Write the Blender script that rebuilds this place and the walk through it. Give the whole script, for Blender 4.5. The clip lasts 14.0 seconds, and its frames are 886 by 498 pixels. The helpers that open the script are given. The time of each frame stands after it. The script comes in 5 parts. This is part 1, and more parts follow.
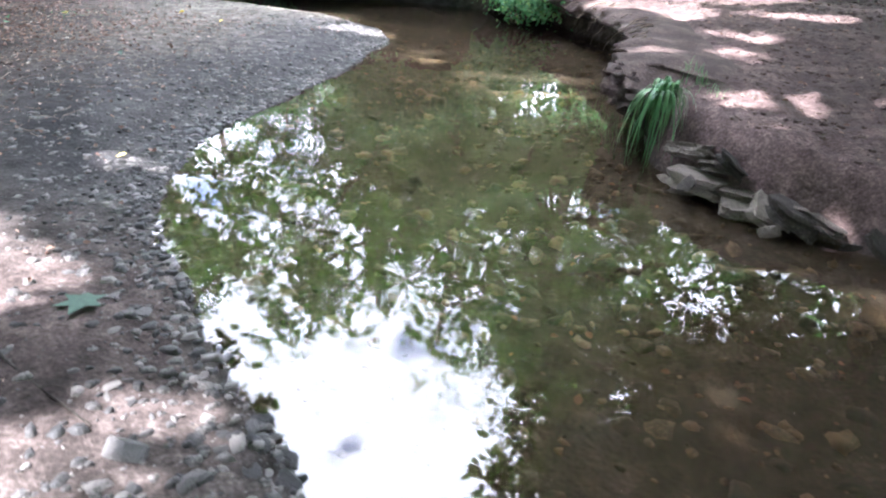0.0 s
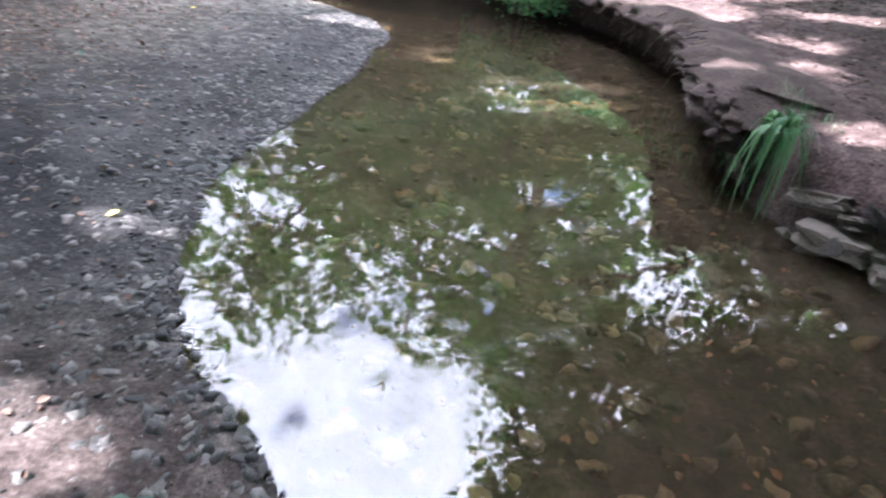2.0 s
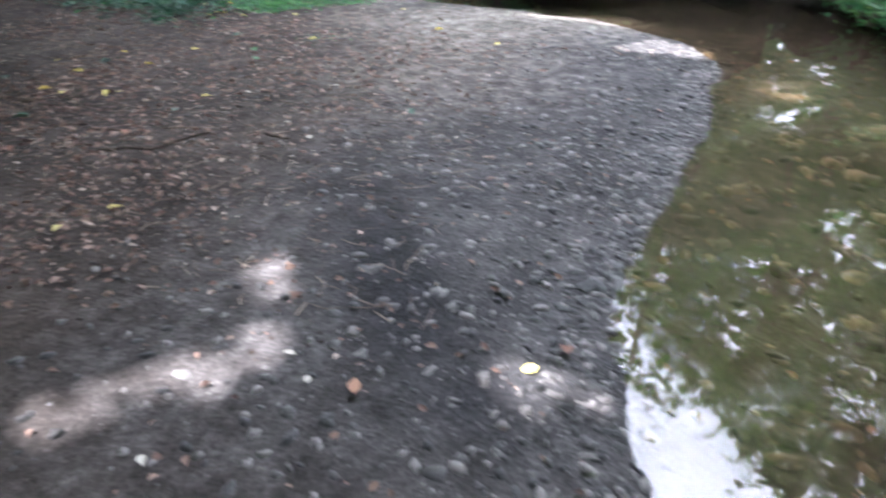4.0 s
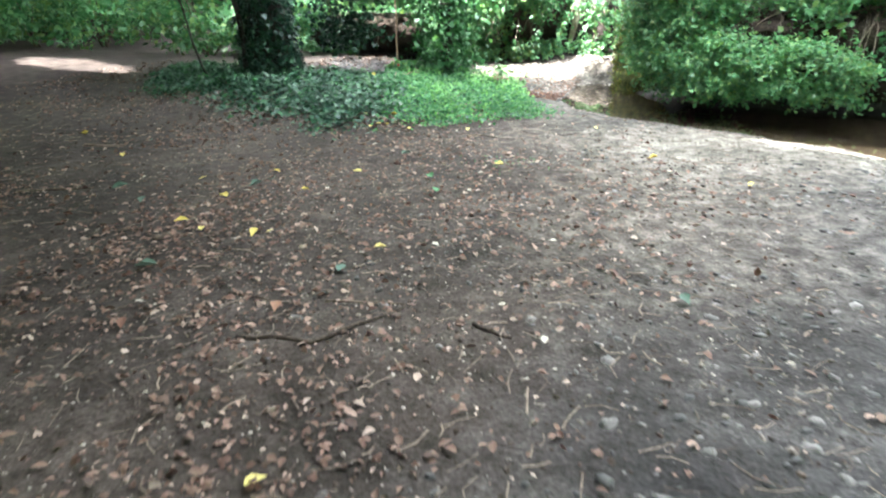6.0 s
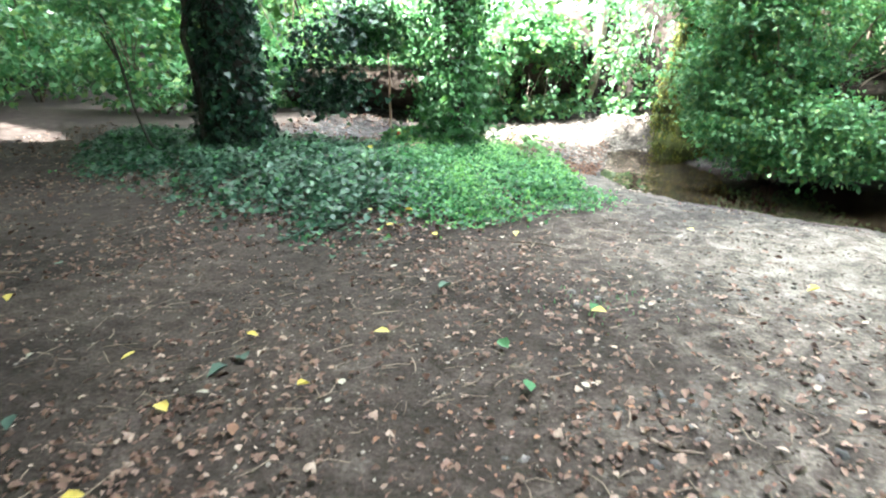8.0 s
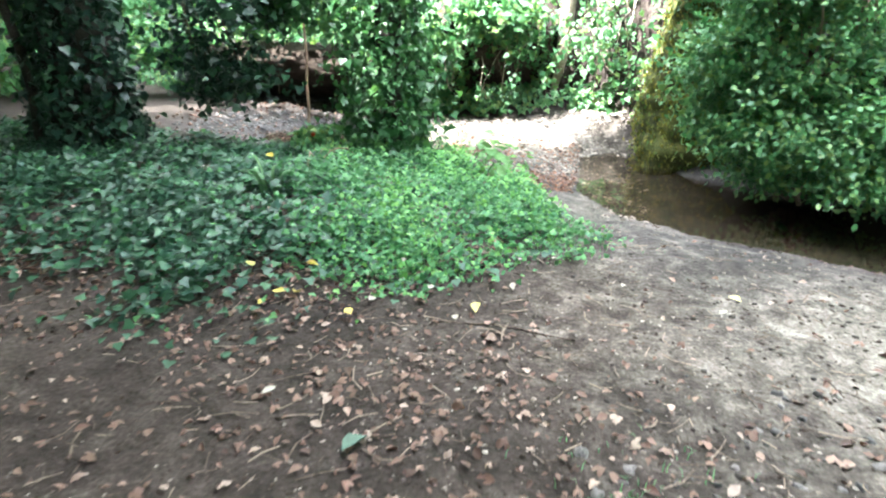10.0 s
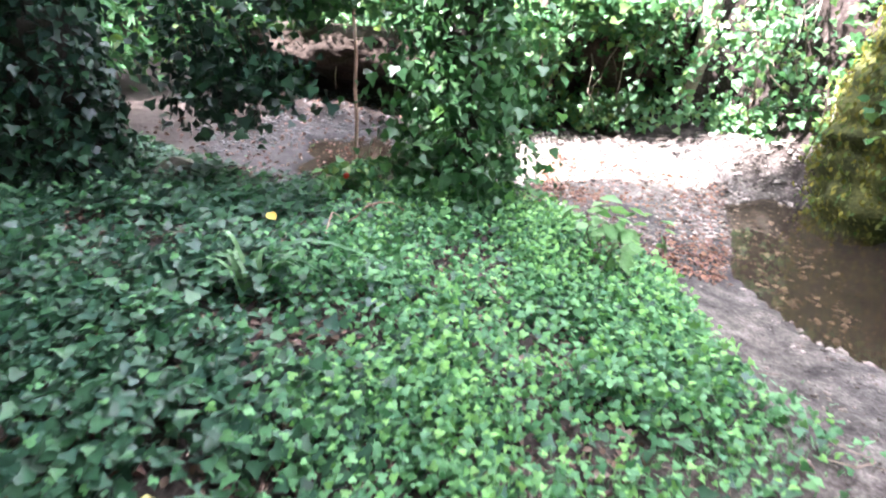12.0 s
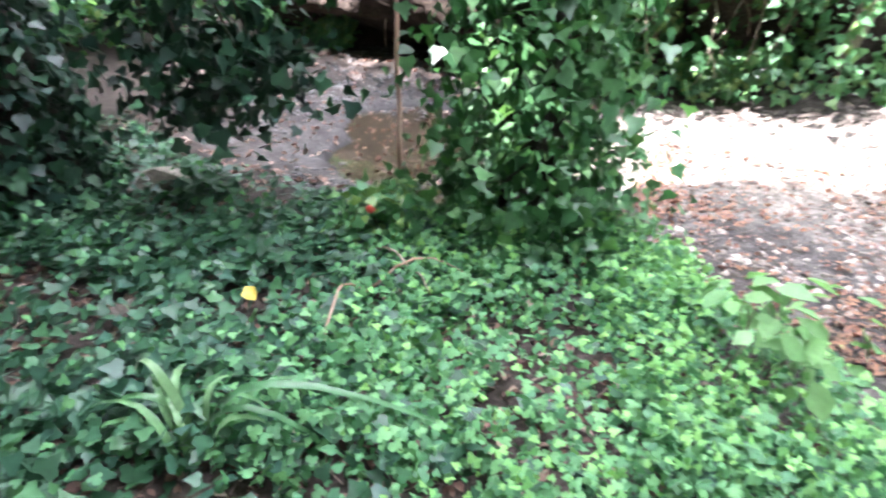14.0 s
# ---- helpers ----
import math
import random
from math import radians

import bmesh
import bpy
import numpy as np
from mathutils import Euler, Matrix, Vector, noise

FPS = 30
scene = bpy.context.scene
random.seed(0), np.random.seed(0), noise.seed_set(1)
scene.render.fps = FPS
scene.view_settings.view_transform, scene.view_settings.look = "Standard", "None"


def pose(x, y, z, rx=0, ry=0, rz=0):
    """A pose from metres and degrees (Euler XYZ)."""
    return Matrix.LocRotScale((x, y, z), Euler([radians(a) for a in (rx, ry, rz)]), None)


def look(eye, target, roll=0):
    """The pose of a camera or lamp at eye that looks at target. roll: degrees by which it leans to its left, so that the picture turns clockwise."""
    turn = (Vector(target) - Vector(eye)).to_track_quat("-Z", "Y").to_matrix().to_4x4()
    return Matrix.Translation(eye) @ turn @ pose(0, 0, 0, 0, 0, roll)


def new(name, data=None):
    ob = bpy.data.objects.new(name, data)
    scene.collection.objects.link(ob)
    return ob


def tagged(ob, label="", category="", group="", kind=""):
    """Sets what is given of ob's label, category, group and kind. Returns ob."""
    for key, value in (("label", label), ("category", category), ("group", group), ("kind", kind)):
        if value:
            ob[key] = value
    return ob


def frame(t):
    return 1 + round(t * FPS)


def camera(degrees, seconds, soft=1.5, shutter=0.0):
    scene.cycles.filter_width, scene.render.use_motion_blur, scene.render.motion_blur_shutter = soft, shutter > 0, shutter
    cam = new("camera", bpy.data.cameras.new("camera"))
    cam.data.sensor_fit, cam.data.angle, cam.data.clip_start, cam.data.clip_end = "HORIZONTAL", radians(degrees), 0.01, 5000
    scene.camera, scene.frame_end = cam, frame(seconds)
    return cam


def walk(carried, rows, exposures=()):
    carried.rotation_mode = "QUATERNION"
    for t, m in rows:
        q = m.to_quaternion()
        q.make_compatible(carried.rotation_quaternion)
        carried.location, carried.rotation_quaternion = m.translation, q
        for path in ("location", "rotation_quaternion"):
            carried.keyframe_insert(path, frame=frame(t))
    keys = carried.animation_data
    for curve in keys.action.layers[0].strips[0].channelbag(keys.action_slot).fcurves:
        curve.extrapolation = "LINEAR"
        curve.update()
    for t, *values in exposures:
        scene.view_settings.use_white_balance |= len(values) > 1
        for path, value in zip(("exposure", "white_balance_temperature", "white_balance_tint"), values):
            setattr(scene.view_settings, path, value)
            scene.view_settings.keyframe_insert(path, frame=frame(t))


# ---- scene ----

# ---------------------------------------------------------------- camera
cam = camera(69.9, 14.0, soft=2.1, shutter=0.4)
PATH = [
    (0, (-0.046, -0.093, 1.553), (0.008, 1.665, 0.601), 3.1),
    (0.5, (-0.302, 0.101, 1.6), (-0.193, 1.858, 0.65), 1.9),
    (1, (-0.463, 0.426, 1.566), (-0.457, 2.185, 0.613), 1.0),
    (1.5, (-0.6, 0.702, 1.569), (-0.618, 2.447, 0.591), 1.2),
    (2, (-0.776, 0.92, 1.573), (-0.544, 2.631, 0.564), 5.5),
    (2.5, (-1.03, 1.094, 1.599), (-0.557, 2.756, 0.591), 7.4),
    (3, (-1.249, 1.43, 1.57), (-0.89, 3.111, 0.547), 5.2),
    (3.5, (-1.474, 1.703, 1.593), (-1.335, 3.406, 0.554), 1.8),
    (4, (-1.911, 1.921, 1.672), (-2.273, 3.59, 0.632), -1.4),
    (4.2, (-2.04, 2.002, 1.718), (-2.509, 3.656, 0.697), -1.4),
    (6.3, (-3.289, 3.555, 1.556), (-3.986, 5.273, 0.804), -1.2),
    (6.5, (-3.442, 3.75, 1.564), (-4.084, 5.492, 0.822), -0.3),
    (7, (-3.798, 4.135, 1.571), (-4.538, 5.852, 0.86), 0.8),
    (7.5, (-4.124, 4.502, 1.626), (-4.847, 6.235, 0.939), 0.5),
    (8, (-4.325, 4.937, 1.632), (-4.929, 6.722, 0.963), -1.3),
    (8.5, (-4.5, 5.318, 1.634), (-5.103, 7.095, 0.943), -1.0),
    (8.7, (-4.598, 5.472, 1.622), (-5.098, 7.271, 0.908), 0.1),
    (10.8, (-4.836, 7.463, 1.477), (-5.267, 9.28, 0.759), 0.4),
    (11, (-4.89, 7.675, 1.499), (-5.41, 9.465, 0.774), -0.2),
    (11.5, (-5.085, 8.065, 1.521), (-5.774, 9.774, 0.743), 1.3),
    (12, (-5.247, 8.412, 1.564), (-5.906, 10.126, 0.772), 1.1),
    (12.5, (-5.352, 8.815, 1.577), (-6.168, 10.449, 0.761), -2.1),
    (13, (-5.459, 9.124, 1.586), (-6.249, 10.741, 0.713), 0.1),
    (13.5, (-5.633, 9.416, 1.592), (-6.23, 11.076, 0.651), 2.6),
    (14, (-5.693, 9.587, 1.589), (-6.518, 11.127, 0.615), -1.6),
]
walk(cam, [(t, look(eye, target, roll)) for t, eye, target, roll in PATH], exposures=[(0, 3.65, 5600, 17), (2, 3.3, 5550, 19), (4.2, 3.38, 5550, 18), (6.3, 3.95, 6000, 6), (8.7, 4.0, 6000, 6), (11, 3.75, 5950, 16), (12, 3.75, 5950, 26), (14, 3.85, 5950, 22)])

# ---------------------------------------------------------------- light
SUN_DIR = Vector((-0.46, -0.22, 0.86)).normalized()
world = bpy.data.worlds.new("sky")
scene.world = world
world.use_nodes = True
wn = world.node_tree.nodes
wl = world.node_tree.links
sky = wn.new("ShaderNodeTexSky")
sky.sky_type, sky.sun_disc = "NISHITA", False
sky.sun_elevation = math.asin(SUN_DIR.z)
sky.sun_rotation = math.atan2(SUN_DIR.x, SUN_DIR.y)
wtex = wn.new("ShaderNodeTexCoord")
wnoise = wn.new("ShaderNodeTexNoise")
wnoise.inputs["Scale"].default_value = 3.4
wnoise.inputs["Detail"].default_value = 6
wramp = wn.new("ShaderNodeValToRGB")
wramp.color_ramp.elements[0].position, wramp.color_ramp.elements[1].position = 0.36, 0.42
wmix = wn.new("ShaderNodeMixRGB")
# clouds are brighter overhead than near the horizon
wsep = wn.new("ShaderNodeSeparateXYZ")
wgrad = wn.new("ShaderNodeValToRGB")
while len(wgrad.color_ramp.elements) < 4:
    wgrad.color_ramp.elements.new(0.5)
for el, (pos, v) in zip(wgrad.color_ramp.elements, ((0.0, .18), (.42, .32), (.75, .75), (1.0, 1.0))):
    el.position, el.color = pos, (v, v * 1.01, v * 1.04, 1)
wgain = wn.new("ShaderNodeVectorMath")
wgain.operation = "SCALE"
wgain.inputs["Scale"].default_value = 22.5
wl.new(wtex.outputs["Generated"], wsep.inputs[0])
wl.new(wsep.outputs["Z"], wgrad.inputs["Fac"])
wl.new(wgrad.outputs["Color"], wgain.inputs[0])
wl.new(wgain.outputs[0], wmix.inputs[2])
wl.new(wtex.outputs["Generated"], wnoise.inputs["Vector"])
wl.new(wnoise.outputs["Fac"], wramp.inputs["Fac"])
wl.new(wramp.outputs["Color"], wmix.inputs[0])
wl.new(sky.outputs[0], wmix.inputs[1])
wl.new(wmix.outputs[0], wn["Background"].inputs["Color"])
wn["Background"].inputs["Strength"].default_value = 0.15
sun = new("sun", bpy.data.lights.new("sun", "SUN"))
sun.data.energy, sun.data.angle, sun.data.color = 5.0, radians(0.6), (1.0, 0.95, 0.86)
sun.rotation_mode = "QUATERNION"
sun.rotation_quaternion = SUN_DIR.to_track_quat("Z", "Y")
rng = np.random.default_rng(7)


# ---------------------------------------------------------------- materials
def nodes_of(name):
    m = bpy.data.materials.new(name)
    m.use_nodes = True
    return m, m.node_tree.nodes, m.node_tree.links, m.node_tree.nodes["Principled BSDF"]


def ramp(n, stops):
    r = n.new("ShaderNodeValToRGB")
    while len(r.color_ramp.elements) < len(stops):
        r.color_ramp.elements.new(0.5)
    for e, (p, c) in zip(r.color_ramp.elements, stops):
        e.position, e.color = p, (*c, 1)
    return r


def rough_mat(name, colours, scale=8.0, fine=60.0, rough=0.9, bump=0.4, spec=0.3, island=False):
    """Mottled matt surface: two scales of noise, relief, random tint per island or object."""
    m, n, l, p = nodes_of(name)
    tex = n.new("ShaderNodeTexCoord")
    a = n.new("ShaderNodeTexNoise")
    a.inputs["Scale"].default_value, a.inputs["Detail"].default_value = scale, 8
    b = n.new("ShaderNodeTexNoise")
    b.inputs["Scale"].default_value, b.inputs["Detail"].default_value = fine, 4
    l.new(tex.outputs["Object"], a.inputs["Vector"])
    l.new(tex.outputs["Object"], b.inputs["Vector"])
    mix = n.new("ShaderNodeMath")
    mix.operation = "MULTIPLY_ADD"
    mix.inputs[1].default_value = 0.45
    l.new(b.outputs["Fac"], mix.inputs[0])
    half = n.new("ShaderNodeMath")
    half.operation = "MULTIPLY"
    half.inputs[1].default_value = 0.55
    l.new(a.outputs["Fac"], half.inputs[0])
    l.new(half.outputs[0], mix.inputs[2])
    src = mix.outputs[0]
    k = len(colours)
    r = ramp(n, [(0.32 + 0.36 * i / max(1, k - 1), c) for i, c in enumerate(colours)])
    if island:
        g = n.new("ShaderNodeNewGeometry")
        o = n.new("ShaderNodeObjectInfo")
        s = n.new("ShaderNodeMath")
        s.operation = "ADD"
        l.new(g.outputs["Random Per Island"], s.inputs[0])
        l.new(o.outputs["Random"], s.inputs[1])
        fr = n.new("ShaderNodeMath")
        fr.operation = "FRACT"
        l.new(s.outputs[0], fr.inputs[0])
        q = n.new("ShaderNodeMath")
        q.operation = "MULTIPLY_ADD"
        q.inputs[1].default_value = 0.36
        l.new(fr.outputs[0], q.inputs[0])
        sub = n.new("ShaderNodeMath")
        sub.operation = "SUBTRACT"
        sub.inputs[1].default_value = 0.18
        l.new(src, sub.inputs[0])
        l.new(sub.outputs[0], q.inputs[2])
        src = q.outputs[0]
    l.new(src, r.inputs["Fac"])
    l.new(r.outputs["Color"], p.inputs["Base Color"])
    bp = n.new("ShaderNodeBump")
    bp.inputs["Strength"].default_value, bp.inputs["Distance"].default_value = bump, 0.02
    l.new(mix.outputs[0], bp.inputs["Height"])
    l.new(bp.outputs[0], p.inputs["Normal"])
    p.inputs["Roughness"].default_value = rough
    p.inputs["Specular IOR Level"].default_value = spec
    return m


def leaf_mat(name, colours, gloss=0.45, through_light=0.35, spec=0.32):
    """Leaf: colour varies leaf by leaf, with veins of tone, gloss and light shining through."""
    m, n, l, p = nodes_of(name)
    g = n.new("ShaderNodeNewGeometry")
    o = n.new("ShaderNodeObjectInfo")
    s = n.new("ShaderNodeMath")
    s.operation = "ADD"
    l.new(g.outputs["Random Per Island"], s.inputs[0])
    l.new(o.outputs["Random"], s.inputs[1])
    fr = n.new("ShaderNodeMath")
    fr.operation = "FRACT"
    l.new(s.outputs[0], fr.inputs[0])
    k = len(colours)
    r = ramp(n, [(i / max(1, k - 1), c) for i, c in enumerate(colours)])
    l.new(fr.outputs[0], r.inputs["Fac"])
    tex = n.new("ShaderNodeTexCoord")
    a = n.new("ShaderNodeTexNoise")
    a.inputs["Scale"].default_value = 45
    l.new(tex.outputs["Object"], a.inputs["Vector"])
    hsv = n.new("ShaderNodeHueSaturation")
    mr = n.new("ShaderNodeMapRange")
    mr.inputs["To Min"].default_value, mr.inputs["To Max"].default_value = 0.65, 1.35
    l.new(a.outputs["Fac"], mr.inputs["Value"])
    l.new(mr.outputs[0], hsv.inputs["Value"])
    l.new(r.outputs["Color"], hsv.inputs["Color"])
    l.new(hsv.outputs[0], p.inputs["Base Color"])
    p.inputs["Roughness"].default_value = gloss
    p.inputs["Specular IOR Level"].default_value = spec
    t = n.new("ShaderNodeBsdfTranslucent")
    bright = n.new("ShaderNodeHueSaturation")
    bright.inputs["Hue"].default_value = 0.485
    bright.inputs["Saturation"].default_value = 1.15
    bright.inputs["Value"].default_value = 1.9
    l.new(hsv.outputs[0], bright.inputs["Color"])
    l.new(bright.outputs[0], t.inputs["Color"])
    mx = n.new("ShaderNodeMixShader")
    mx.inputs[0].default_value = through_light
    l.new(p.outputs[0], mx.inputs[1])
    l.new(t.outputs[0], mx.inputs[2])
    l.new(mx.outputs[0], n["Material Output"].inputs["Surface"])
    return m


def ground_mat():
    """Leafy brown soil, grey river grit and bare reddish bank earth, blended by the kind of soil at each spot."""
    m, n, l, p = nodes_of("soil")
    tex = n.new("ShaderNodeTexCoord")

    def nz(scale, detail=8.0, rough=0.6):
        a = n.new("ShaderNodeTexNoise")
        a.inputs["Scale"].default_value, a.inputs["Detail"].default_value, a.inputs["Roughness"].default_value = scale, detail, rough
        l.new(tex.outputs["Object"], a.inputs["Vector"])
        return a
    big, mid, fine = nz(0.9, 5), nz(7.0, 8, 0.65), nz(55.0, 5, 0.7)
    vor = n.new("ShaderNodeTexVoronoi")
    vor.inputs["Scale"].default_value = 30
    l.new(tex.outputs["Object"], vor.inputs["Vector"])
    sm = n.new("ShaderNodeMath")
    sm.operation = "MULTIPLY_ADD"
    sm.inputs[1].default_value = 0.5
    l.new(fine.outputs["Fac"], sm.inputs[0])
    hm = n.new("ShaderNodeMath")
    hm.operation = "MULTIPLY"
    hm.inputs[1].default_value = 0.5
    l.new(mid.outputs["Fac"], hm.inputs[0])
    l.new(hm.outputs[0], sm.inputs[2])
    soil = ramp(n, [(0.36, (0.012, 0.0092, 0.0075)), (0.46, (0.025, 0.0190, 0.0155)), (0.54, (0.040, 0.0312, 0.0260)), (0.64, (0.070, 0.056, 0.048))])
    grit = ramp(n, [(0.36, (0.013, 0.0120, 0.0120)), (0.46, (0.031, 0.0285, 0.0280)), (0.54, (0.054, 0.0495, 0.0475)), (0.64, (0.105, 0.096, 0.091))])
    bank = ramp(n, [(0.36, (0.022, 0.0142, 0.0130)), (0.46, (0.046, 0.0308, 0.0280)), (0.54, (0.078, 0.0540, 0.0495)), (0.64, (0.135, 0.101, 0.093))])
    for r in (soil, grit, bank):
        l.new(sm.outputs[0], r.inputs["Fac"])

    def kind(name):
        a = n.new("ShaderNodeAttribute")
        a.attribute_name = name
        j = n.new("ShaderNodeMath")
        j.operation = "MULTIPLY_ADD"
        j.inputs[1].default_value = 0.9
        l.new(mid.outputs["Fac"], j.inputs[0])
        l.new(a.outputs["Fac"], j.inputs[2])
        mr = n.new("ShaderNodeMapRange")
        mr.inputs["From Min"].default_value, mr.inputs["From Max"].default_value = 0.58, 1.38
        l.new(j.outputs[0], mr.inputs["Value"])
        return mr.outputs[0]
    m1 = n.new("ShaderNodeMixRGB")
    l.new(kind("grit"), m1.inputs[0])
    l.new(soil.outputs["Color"], m1.inputs[1])
    l.new(grit.outputs["Color"], m1.inputs[2])
    # pale sand colour, which also paints pools of light on the ground
    sunlit_sand = ramp(n, [(0.38, (0.035, 0.029, 0.024)), (0.46, (0.088, 0.077, 0.064)), (0.54, (0.15, 0.133, 0.112)), (0.63, (0.26, 0.235, 0.20))])
    l.new(sm.outputs[0], sunlit_sand.inputs["Fac"])
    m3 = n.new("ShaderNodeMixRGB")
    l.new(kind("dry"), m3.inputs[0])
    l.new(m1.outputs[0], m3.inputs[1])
    l.new(sunlit_sand.outputs["Color"], m3.inputs[2])
    m2 = n.new("ShaderNodeMixRGB")
    l.new(kind("bare"), m2.inputs[0])
    l.new(m3.outputs[0], m2.inputs[1])
    l.new(bank.outputs["Color"], m2.inputs[2])
    damp = n.new("ShaderNodeMixRGB")
    damp.blend_type = "MULTIPLY"
    damp.inputs[2].default_value = (.36, .37, .40, 1)
    l.new(kind("damp"), damp.inputs[0])
    l.new(m2.outputs[0], damp.inputs[1])
    hsv = n.new("ShaderNodeHueSaturation")
    mr = n.new("ShaderNodeMapRange")
    mr.inputs["From Min"].default_value, mr.inputs["From Max"].default_value = 0.3, 0.7
    mr.inputs["To Min"].default_value, mr.inputs["To Max"].default_value = 0.5, 1.4
    l.new(big.outputs["Fac"], mr.inputs["Value"])
    l.new(mr.outputs[0], hsv.inputs["Value"])
    l.new(damp.outputs[0], hsv.inputs["Color"])
    l.new(hsv.outputs[0], p.inputs["Base Color"])
    ad = n.new("ShaderNodeMath")
    ad.operation = "MULTIPLY_ADD"
    ad.inputs[1].default_value = -0.35
    l.new(vor.outputs["Distance"], ad.inputs[0])
    l.new(sm.outputs[0], ad.inputs[2])
    bp = n.new("ShaderNodeBump")
    bp.inputs["Strength"].default_value, bp.inputs["Distance"].default_value = 0.8, 0.018
    l.new(ad.outputs[0], bp.inputs["Height"])
    l.new(bp.outputs[0], p.inputs["Normal"])
    p.inputs["Roughness"].default_value = 0.9
    p.inputs["Specular IOR Level"].default_value = 0.14
    return m


def water_mat():
    m, n, l, p = nodes_of("stream_water")
    gl = n.new("ShaderNodeBsdfGlossy")
    gl.inputs["Roughness"].default_value = 0.015
    tr = n.new("ShaderNodeBsdfTransparent")
    tr.inputs["Color"].default_value = (0.86, 0.77, 0.60, 1)
    silt = n.new("ShaderNodeBsdfDiffuse")
    silt.inputs["Color"].default_value = (0.065, 0.050, 0.033, 1)
    under = n.new("ShaderNodeMixShader")
    under.inputs[0].default_value = 0.26
    l.new(tr.outputs[0], under.inputs[1])
    l.new(silt.outputs[0], under.inputs[2])
    fr = n.new("ShaderNodeFresnel")
    fr.inputs["IOR"].default_value = 1.48
    mx = n.new("ShaderNodeMixShader")
    l.new(fr.outputs[0], mx.inputs[0])
    l.new(under.outputs[0], mx.inputs[1])
    l.new(gl.outputs[0], mx.inputs[2])
    l.new(mx.outputs[0], n["Material Output"].inputs["Surface"])
    return m


SOIL = ground_mat()
WATER = water_mat()
STONE = rough_mat("stone", [(0.008, 0.0074, 0.0074), (0.033, 0.0298, 0.0285), (0.118, 0.106, 0.099)], 14, 120, 0.65, 0.4, 0.35, island=True)
WETSTONE = rough_mat("wet_stone", [(0.008, 0.0075, 0.0075), (0.026, 0.024, 0.024), (0.07, 0.065, 0.062)], 14, 120, 0.5, 0.4, 0.3, island=True)
SLATE = rough_mat("bank_rock", [(0.013, 0.010, 0.008), (0.044, 0.035, 0.028), (0.14, 0.116, 0.096)], 9, 70, 0.85, 0.6, 0.3, island=True)
BEDSTONE = rough_mat("bed_stone", [(0.012, 0.0105, 0.008), (0.052, 0.043, 0.030), (0.15, 0.112, 0.07)], 10, 60, 0.7, 0.4, 0.3, island=True)
SPRIG = leaf_mat("sprig_leaf", [(0.075, 0.165, 0.062), (0.11, 0.21, 0.08)], 0.5, 0.35)
PALESTONE = rough_mat("pale_stone", [(0.03, 0.024, 0.02), (0.105, 0.086, 0.073), (0.27, 0.235, 0.205)], 9, 70, 0.85, 0.5, 0.3, island=True)
MOSSROCK = rough_mat("mossy_rock", [(0.014, 0.019, 0.008), (0.052, 0.058, 0.018), (0.125, 0.122, 0.032)], 6, 45, 0.95, 0.9, 0.2)
BARK = rough_mat("bark", [(0.035, 0.028, 0.022), (0.10, 0.08, 0.062), (0.17, 0.145, 0.12)], 9, 60, 0.95, 1.0, 0.2)
# darker bark: shade on saplings and ivy trunk in the colour; also dark sticks
DARKSHADEBARK = rough_mat("dark_shaded_bark", [(0.010, 0.009, 0.008), (0.03, 0.026, 0.022), (0.06, 0.052, 0.044)], 9, 60, 0.95, 0.8, 0.15)
PALEBARK = rough_mat("pale_dead_wood", [(0.20, 0.16, 0.12), (0.36, 0.31, 0.25), (0.52, 0.47, 0.40)], 12, 70, 0.9, 0.6, 0.2, island=True)
TWIG = rough_mat("twig_bark", [(0.032, 0.023, 0.018), (0.085, 0.064, 0.049), (0.18, 0.14, 0.108)], 15, 90, 0.9, 0.6, 0.2, island=True)
CANE = rough_mat("cane", [(0.15, 0.08, 0.055), (0.22, 0.14, 0.10), (0.34, 0.27, 0.21)], 6, 50, 0.7, 0.3, 0.3)
# earth darkened so that the shade of the undercut hollows is in its colour
EARTH = rough_mat("raw_earth_shaded", [(0.010, 0.0075, 0.006), (0.030, 0.022, 0.017), (0.07, 0.052, 0.041)], 5, 40, 0.95, 1.0, 0.15)
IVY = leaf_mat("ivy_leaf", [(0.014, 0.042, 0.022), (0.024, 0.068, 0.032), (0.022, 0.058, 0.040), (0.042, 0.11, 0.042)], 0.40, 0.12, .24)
# ivy again, brightened in colour for the sunlit stem and sprays
IVYSUN = leaf_mat("sunlit_ivy_leaf", [(0.018, 0.055, 0.024), (0.04, 0.11, 0.04), (0.03, 0.085, 0.034), (0.075, 0.17, 0.055)], 0.42, 0.22, .26)
HERB = leaf_mat("herb_leaf", [(0.034, 0.100, 0.045), (0.058, 0.150, 0.064), (0.095, 0.215, 0.085), (0.042, 0.115, 0.058)], 0.55, 0.25, .22)
SHRUB = leaf_mat("shrub_leaf", [(0.045, 0.12, 0.055), (0.06, 0.15, 0.06), (0.08, 0.19, 0.075), (0.13, 0.20, 0.06)], 0.42, 0.28)
CROWN = leaf_mat("crown_leaf", [(0.038, 0.088, 0.028), (0.060, 0.128, 0.035), (0.085, 0.165, 0.045)], 0.5, 0.28)
# ivy again, with the shade around the big trunk put into its colour
IVYSHADE = leaf_mat("shaded_ivy_leaf", [(0.007, 0.022, 0.014), (0.013, 0.038, 0.020), (0.012, 0.033, 0.026), (0.028, 0.075, 0.034)], 0.40, 0.08, .22)
SEDGE = leaf_mat("sedge_blade", [(0.04, 0.105, 0.045), (0.065, 0.15, 0.06), (0.11, 0.19, 0.09)], 0.35, 0.25)
